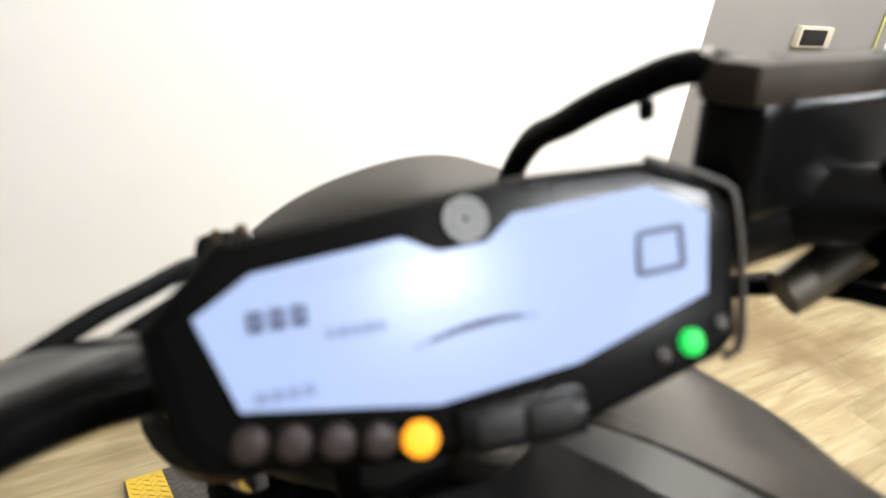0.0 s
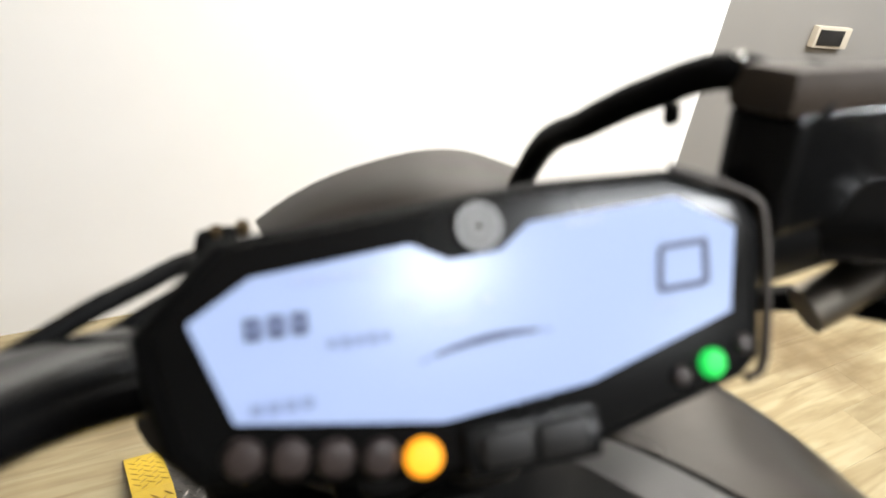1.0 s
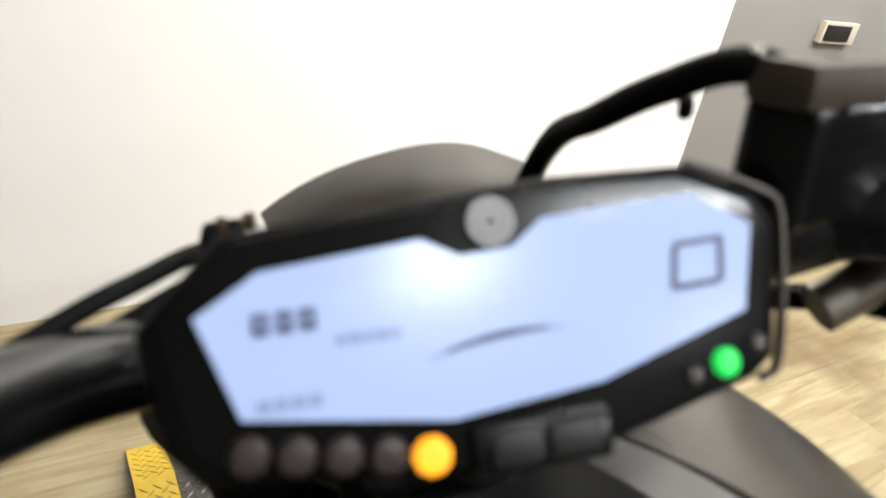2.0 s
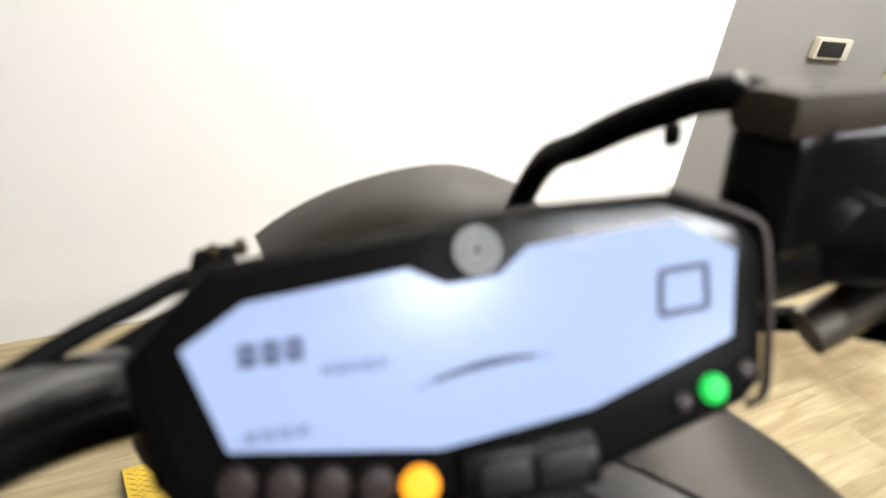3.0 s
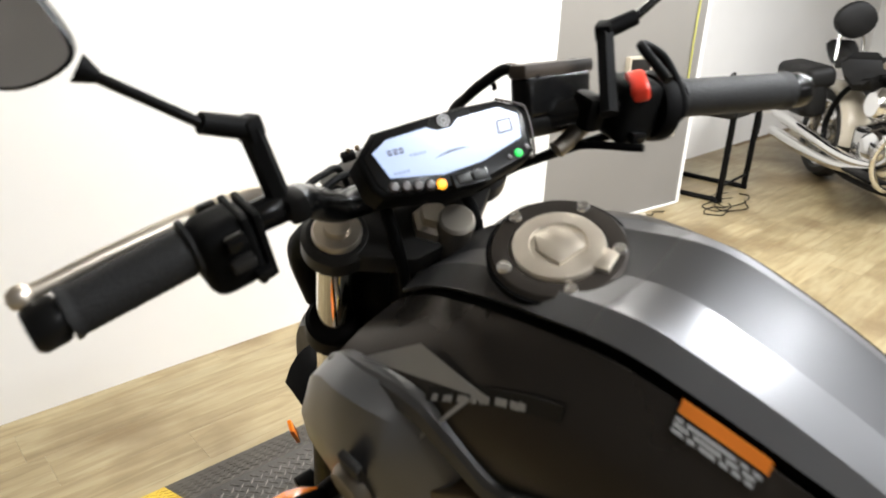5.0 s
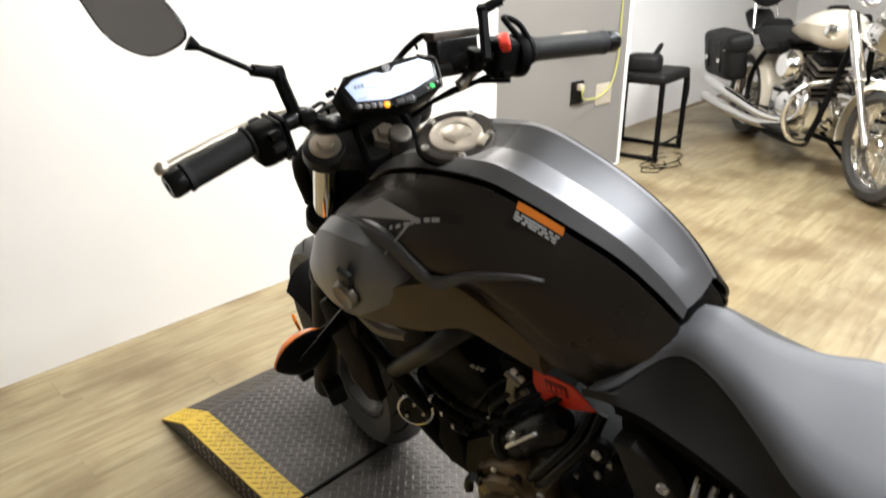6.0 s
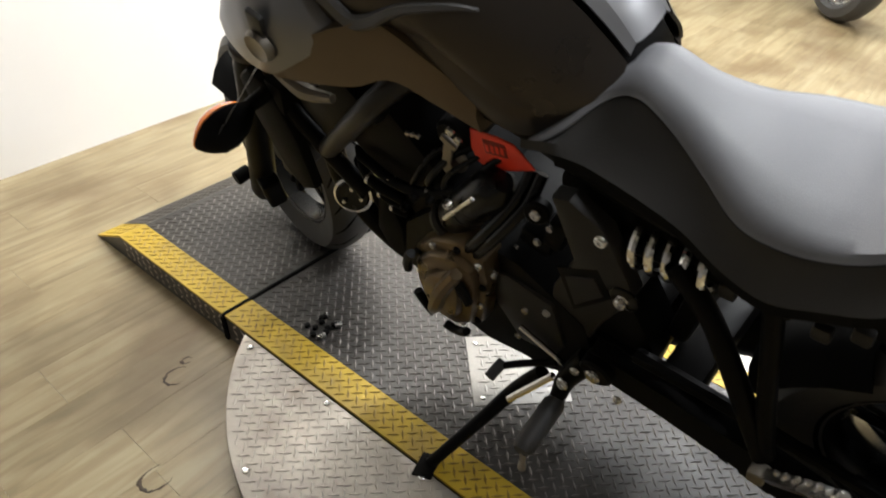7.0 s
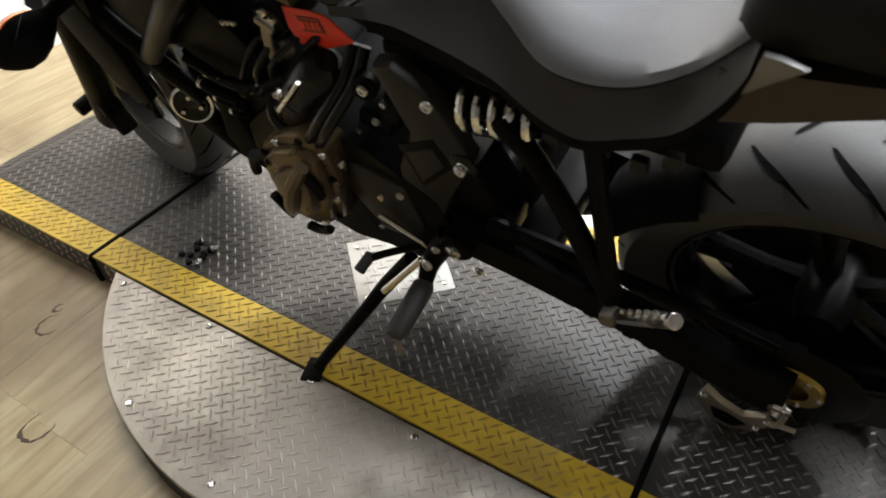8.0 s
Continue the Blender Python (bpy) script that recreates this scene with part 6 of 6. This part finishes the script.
def cruiser(at, turn, size, paint, label, rest):
    """A heavy cruiser, its front to +y; at is under the front axle."""
    c = tagged(new("cruiser_motorcycle"), label, "motorcycle", "cruisers along the wall")
    c.matrix_world = pose(*at, 0, 0, turn) @ Matrix.Scale(size, 4)
    spoked_wheel(c, 0, 0.33, 0.13)
    spoked_wheel(c, -1.55, 0.32, 0.15)

    def mudguard(y, r, a0, a1, wide):
        grid = []
        for k in range(22):
            a = radians(a0 + (a1 - a0) * k / 21)
            grid.append([(x, y + (r - 0.05 * (abs(x) / wide) ** 3) * math.cos(a), 0.33 + (r - 0.05 * (abs(x) / wide) ** 3) * math.sin(a)) for x in np.linspace(-wide, wide, 9)])
        return part("mudguard", shell(loft(grid, closed=False), 0.004), paint, c, "painted mudguard")

    mudguard(0, 0.365, 10, 190, 0.085)
    mudguard(-1.55, 0.37, -5, 165, 0.10)
    for s in (-1, 1):
        part("fork_leg", rod((s * 0.10, 0, 0.33), (s * 0.10, -0.36, 1.02), 0.024, 18), CHROME, c, "chrome fork leg")
        part("fork_shroud", rod((s * 0.10, -0.17, 0.66), (s * 0.10, -0.36, 1.02), 0.033, 18), CHROME, c)
        part("exhaust_pipe", hose([(0.14, -0.62, 0.60), (0.18, -0.52, 0.48), (0.19, -0.60, 0.34), (0.20, -0.95, 0.26 + 0.03 * s), (0.21, -1.45, 0.27 + 0.06 * s), (0.21, -1.95, 0.30 + 0.07 * s)], [0.026, 0.026, 0.028, 0.034, 0.042, 0.042], 6, 14), CHROME, c, "long chrome exhaust pipe")
        part("exhaust_pipe", hose([(-0.14, -0.62, 0.60), (-0.18, -0.52, 0.48), (-0.19, -0.60, 0.34), (-0.20, -0.95, 0.26 + 0.03 * s), (-0.21, -1.45, 0.27 + 0.06 * s), (-0.21, -1.95, 0.30 + 0.07 * s)], [0.026, 0.026, 0.028, 0.034, 0.042, 0.042], 6, 14), CHROME, c)
        part("engine_bar", hose([(s * 0.10, -0.42, 0.62), (s * 0.30, -0.40, 0.58), (s * 0.36, -0.42, 0.42), (s * 0.28, -0.45, 0.26), (s * 0.12, -0.50, 0.22)], 0.017, 6, 12), CHROME, c, "chrome crash bar")
        part("foot_board", rbox((0.11, 0.30, 0.02), 0.008, (s * 0.26, -0.62, 0.27)), BLACK_METAL, c)
        part("cylinder", rbox((0.20, 0.15, 0.30), 0.03, (0, -0.78 - 0.11 * s, 0.60), (22 * s, 0, 0), 3), BLACK_METAL, c)
        for k in range(6):
            part("cooling_fin", rbox((0.24, 0.19, 0.008), 0.003, (0, -0.78 - 0.11 * s - 0.018 * s * (k - 2.5), 0.60 + 0.040 * (k - 2.5)), (22 * s, 0, 0)), ALLOY, c)
        bag = part("saddle_bag", rbox((0.18, 0.46, 0.32), 0.082, (s * 0.28, -1.52, 0.62), (0, s * 8, 0), 5), BLACK_LEATHER, c, "black studded leather saddlebag")
        part("bag_lid", rbox((0.205, 0.49, 0.15), 0.070, (s * 0.275, -1.52, 0.735), (0, s * 10, 0), 5), BLACK_LEATHER, bag)
        for k in range(9):
            part("stud", rod((s * 0.360, -1.70 + 0.045 * k, 0.685), (s * 0.378, -1.70 + 0.045 * k, 0.687), 0.008, 8), BOLT, bag)
        for k in (-1, 1):
            part("bag_strap", rbox((0.012, 0.035, 0.22), 0.004, (s * 0.372, -1.52 + 0.11 * k, 0.63), (0, s * 4, 0)), BLACK_LEATHER, bag)
            part("buckle", rbox((0.008, 0.042, 0.035), 0.003, (s * 0.381, -1.52 + 0.11 * k, 0.60)), BOLT, bag)
        part("turn_lamp", lathe([(0, 0), (0.035, 0.1), (0.04, 0.5), (0.02, 1), (0, 1)], (s * 0.22, -0.30, 0.92), (s * 0.22, -0.38, 0.92), 18), CHROME, c)
    part("gearbox", rbox((0.26, 0.42, 0.26), 0.05, (0, -0.86, 0.36), (0, 0, 0), 3), CHROME, c, "polished engine cases")
    for s in (-1, 1):
        part("timing_cover", lathe([(0, 0), (0.11, 0), (0.11, 0.6), (0.08, 1), (0, 1)], (s * 0.13, -0.80, 0.38), (s * 0.19, -0.80, 0.38), 28), CHROME, c)
        part("air_cleaner", lathe([(0, 0), (0.10, 0), (0.10, 0.6), (0.07, 1), (0, 1)], (s * 0.14, -0.78, 0.66), (s * 0.23, -0.78, 0.66), 28), CHROME, c)
        part("frame_tube", hose([(s * 0.06, -0.36, 0.85), (s * 0.14, -0.46, 0.30), (s * 0.14, -0.60, 0.18), (s * 0.14, -1.20, 0.18), (s * 0.12, -1.40, 0.42), (s * 0.10, -1.20, 0.72), (s * 0.04, -0.55, 0.86)], 0.019, 6, 12), BLACK_METAL, c)
    tank_rows = [(-0.42, 0.05, 0.84, 0.96), (-0.48, 0.11, 0.80, 1.00), (-0.60, 0.155, 0.78, 1.02), (-0.75, 0.155, 0.79, 1.01), (-0.90, 0.125, 0.80, 0.96), (-1.02, 0.08, 0.82, 0.90)]
    part("fuel_tank", loft([[(w * math.cos(a) * (1.0 if math.sin(a) > 0 else 0.9), y, (lo + hi) / 2 + (hi - lo) / 2 * math.sin(a)) for a in np.linspace(0, 2 * math.pi, 24, endpoint=False)] for y, w, lo, hi in blended(tank_rows, 20)]), paint, c, "painted teardrop fuel tank")
    for y0, y1, w, z0, z1 in ((-0.98, -1.34, 0.15, 0.74, 0.80), (-1.34, -1.66, 0.11, 0.84, 0.90)):
        part("saddle", loft([[(w * s * k, y, zz) for s, k, zz in ((-1, 0.9, z - 0.06), (-1, 1.0, z - 0.02), (-1, 0.7, z + 0.01), (1, 0.0, z + 0.012), (1, 0.7, z + 0.01), (1, 1.0, z - 0.02), (1, 0.9, z - 0.06))] for y, z in ((y0, z0 + 0.06), (y0 - 0.06, z0 + 0.02), ((y0 + y1) / 2, z0 + 0.0), (y1 + 0.05, z1), (y1, z1 + 0.05))]), BLACK_LEATHER, c, "black leather saddle", angle=70)
    if rest:
        pad = [[(0.145 * k * math.cos(a) * (1 - 0.12 * math.sin(a) ** 2), -1.56 + d, 1.10 + 0.125 * k * math.sin(a)) for a in np.linspace(0, 2 * math.pi, 28, endpoint=False)] for k, d in ((0.80, -0.035), (0.97, -0.020), (1.0, 0.0), (0.93, 0.022), (0.70, 0.036))]
        part("backrest_pad", loft(pad), BLACK_LEATHER, c, "black oval backrest pad")
        part("backrest_bar", hose([(-0.10, -1.50, 0.78), (-0.08, -1.56, 0.98), (-0.05, -1.59, 1.10), (0.05, -1.59, 1.10), (0.08, -1.56, 0.98), (0.10, -1.50, 0.78)], 0.011, 4, 10), CHROME, c)
    part("headlamp", lathe([(0, 0), (0.06, 0.05), (0.10, 0.4), (0.105, 0.85), (0.095, 1), (0, 1)], (0, -0.30, 0.92), (0, -0.10, 0.90), 30), CHROME, c, "chrome headlamp")
    part("handlebar", hose([(-0.37, -0.60, 1.23), (-0.32, -0.49, 1.26), (-0.17, -0.40, 1.21), (0, -0.38, 1.06), (0.17, -0.40, 1.21), (0.32, -0.49, 1.26), (0.37, -0.60, 1.23)], 0.013, 6, 12), CHROME, c, "chrome handlebar")
    for s in (-1, 1):
        part("hand_grip", rod((s * 0.335, -0.52, 1.253), (s * 0.372, -0.605, 1.229), 0.019, 16), GRIP_RUBBER, c)
        part("mirror_stalk", hose([(s * 0.31, -0.48, 1.26), (s * 0.36, -0.46, 1.38)], 0.006, 1, 8), CHROME, c)
        part("mirror_head", lathe([(0, 0), (0.055, 0.1), (0.06, 0.5), (0.03, 1), (0, 1)], (s * 0.36, -0.48, 1.40), (s * 0.36, -0.44, 1.40), 22), CHROME, c)
    part("windscreen_rod", hose([(-0.15, -0.30, 0.95), (-0.16, -0.36, 1.3), (-0.12, -0.45, 1.6)], 0.006, 3, 8), CHROME, c)
    part("stand", rod((-0.14, -0.85, 0.22), (-0.30, -0.75, 0.012), 0.014, 12), BLACK_METAL, c)
    # longer than the drawn plan, with round wheels
    for ob in c.children_recursive:
        if ob.type == "MESH" and ob.parent.name.split(".")[0] != "wheel":
            ob.data.transform(Matrix.Diagonal((1, LONG, 1, 1)))
        elif ob.type == "EMPTY":
            ob.location.y *= LONG
    return c


cruiser((3.10, 1.13, 0), 134, 0.98, CREAM, "cream and chrome cruiser motorcycle with black leather saddlebags", True)
cruiser((4.20, 0.90, 0), 134, 0.96, SATIN_BLACK, "black and chrome cruiser motorcycle parked behind the cream one", False)

# ---- floor planks, last ----
floor = tagged(part("floor", rbox((11.8, 8.0, 0.08), 0, (2.2, -0.55, -0.0435)), SUBFLOOR, smooth=False), kind="structure")
PLANK_TURN = WALL_TURN
PW, PLEN = 0.15, 1.22
tile = rbox((PLEN - 0.0003, PW - 0.0003, 0.004), 0.0004, (0, 0, -0.002), seg=1)
tile_me = bpy.data.meshes.new("plank")
tile.to_mesh(tile_me)
tile.free()
tile_me.materials.append(OAK)
random.seed(21)
rot = pose(0, 0, 0, 0, 0, PLANK_TURN)
near, rest = [], []
for r in range(-36, 24):
    off = random.uniform(0, PLEN)
    for k in range(-5, 9):
        p = rot @ Vector((k * PLEN + off, r * PW, 0))
        if not (-3.5 < p.x < 7.9 and -4.4 < p.y < (2.74 if p.x < 1.9 else 3.2)):
            continue
        (near if -1.9 < p.x < 4.6 and p.y > -0.6 else rest).append(p)
near.sort(key=lambda p: (p.x - 0.4) ** 2 * 0.4 + (p.y - 1.4) ** 2)
rest += near[300:]
for p in near[:300]:
    ob = new("plank", tile_me)
    ob.parent = floor
    ob.matrix_world = Matrix.Translation(p) @ rot
grid_v, grid_f = [], []
for p in rest:
    i = len(grid_v)
    for u, v in ((-1, -1), (1, -1), (1, 1), (-1, 1)):
        q = p + rot @ Vector((u * (PLEN / 2 - 0.0008), v * (PW / 2 - 0.0006), 0))
        grid_v.append((min(8.0, max(-3.6, q.x)), max(-4.5, q.y), 0.0))
    for u, v in ((-1, -1), (1, -1), (1, 1), (-1, 1)):
        q = p + rot @ Vector((u * (PLEN / 2 - 0.0004), v * (PW / 2 - 0.0003), 0))
        grid_v.append((min(8.0, max(-3.6, q.x)), max(-4.5, q.y), -0.003))
    grid_f.append((i, i + 1, i + 2, i + 3))
    grid_f += [(i + a, i + 4 + a, i + 4 + (a + 1) % 4, i + (a + 1) % 4) for a in range(4)]
me = bpy.data.meshes.new("far_planks")
me.from_pydata(grid_v, [], grid_f)
me.materials.append(OAK)
ob = new("far_planks", me)
ob.parent = floor
tagged(ob, kind="stuff")

# worn half-rings and smears on the floor beside the platform
random.seed(31)
for cx, cy, r0, a0, a1 in ((-0.756, 1.460, 0.030, 0.3, 4.6), (-0.928, 1.248, 0.034, 1.0, 5.4), (-0.715, 1.487, 0.012, 0.0, 5.0)):
    ring = []
    for k in range(19):
        a = a0 + (a1 - a0) * k / 18
        w = 0.0045 * math.sin(math.pi * (k + 0.5) / 19) * random.uniform(0.4, 1.3)
        r1 = r0 * random.uniform(0.94, 1.06)
        ring.append([(cx + (r1 + u) * math.cos(a), cy + 0.8 * (r1 + u) * math.sin(a), h) for u, h in ((-w, 0.0001), (0, 0.0009), (w, 0.0001))])
    part("scuff_mark", loft(ring, closed=False), SCUFF, floor, smooth=False)
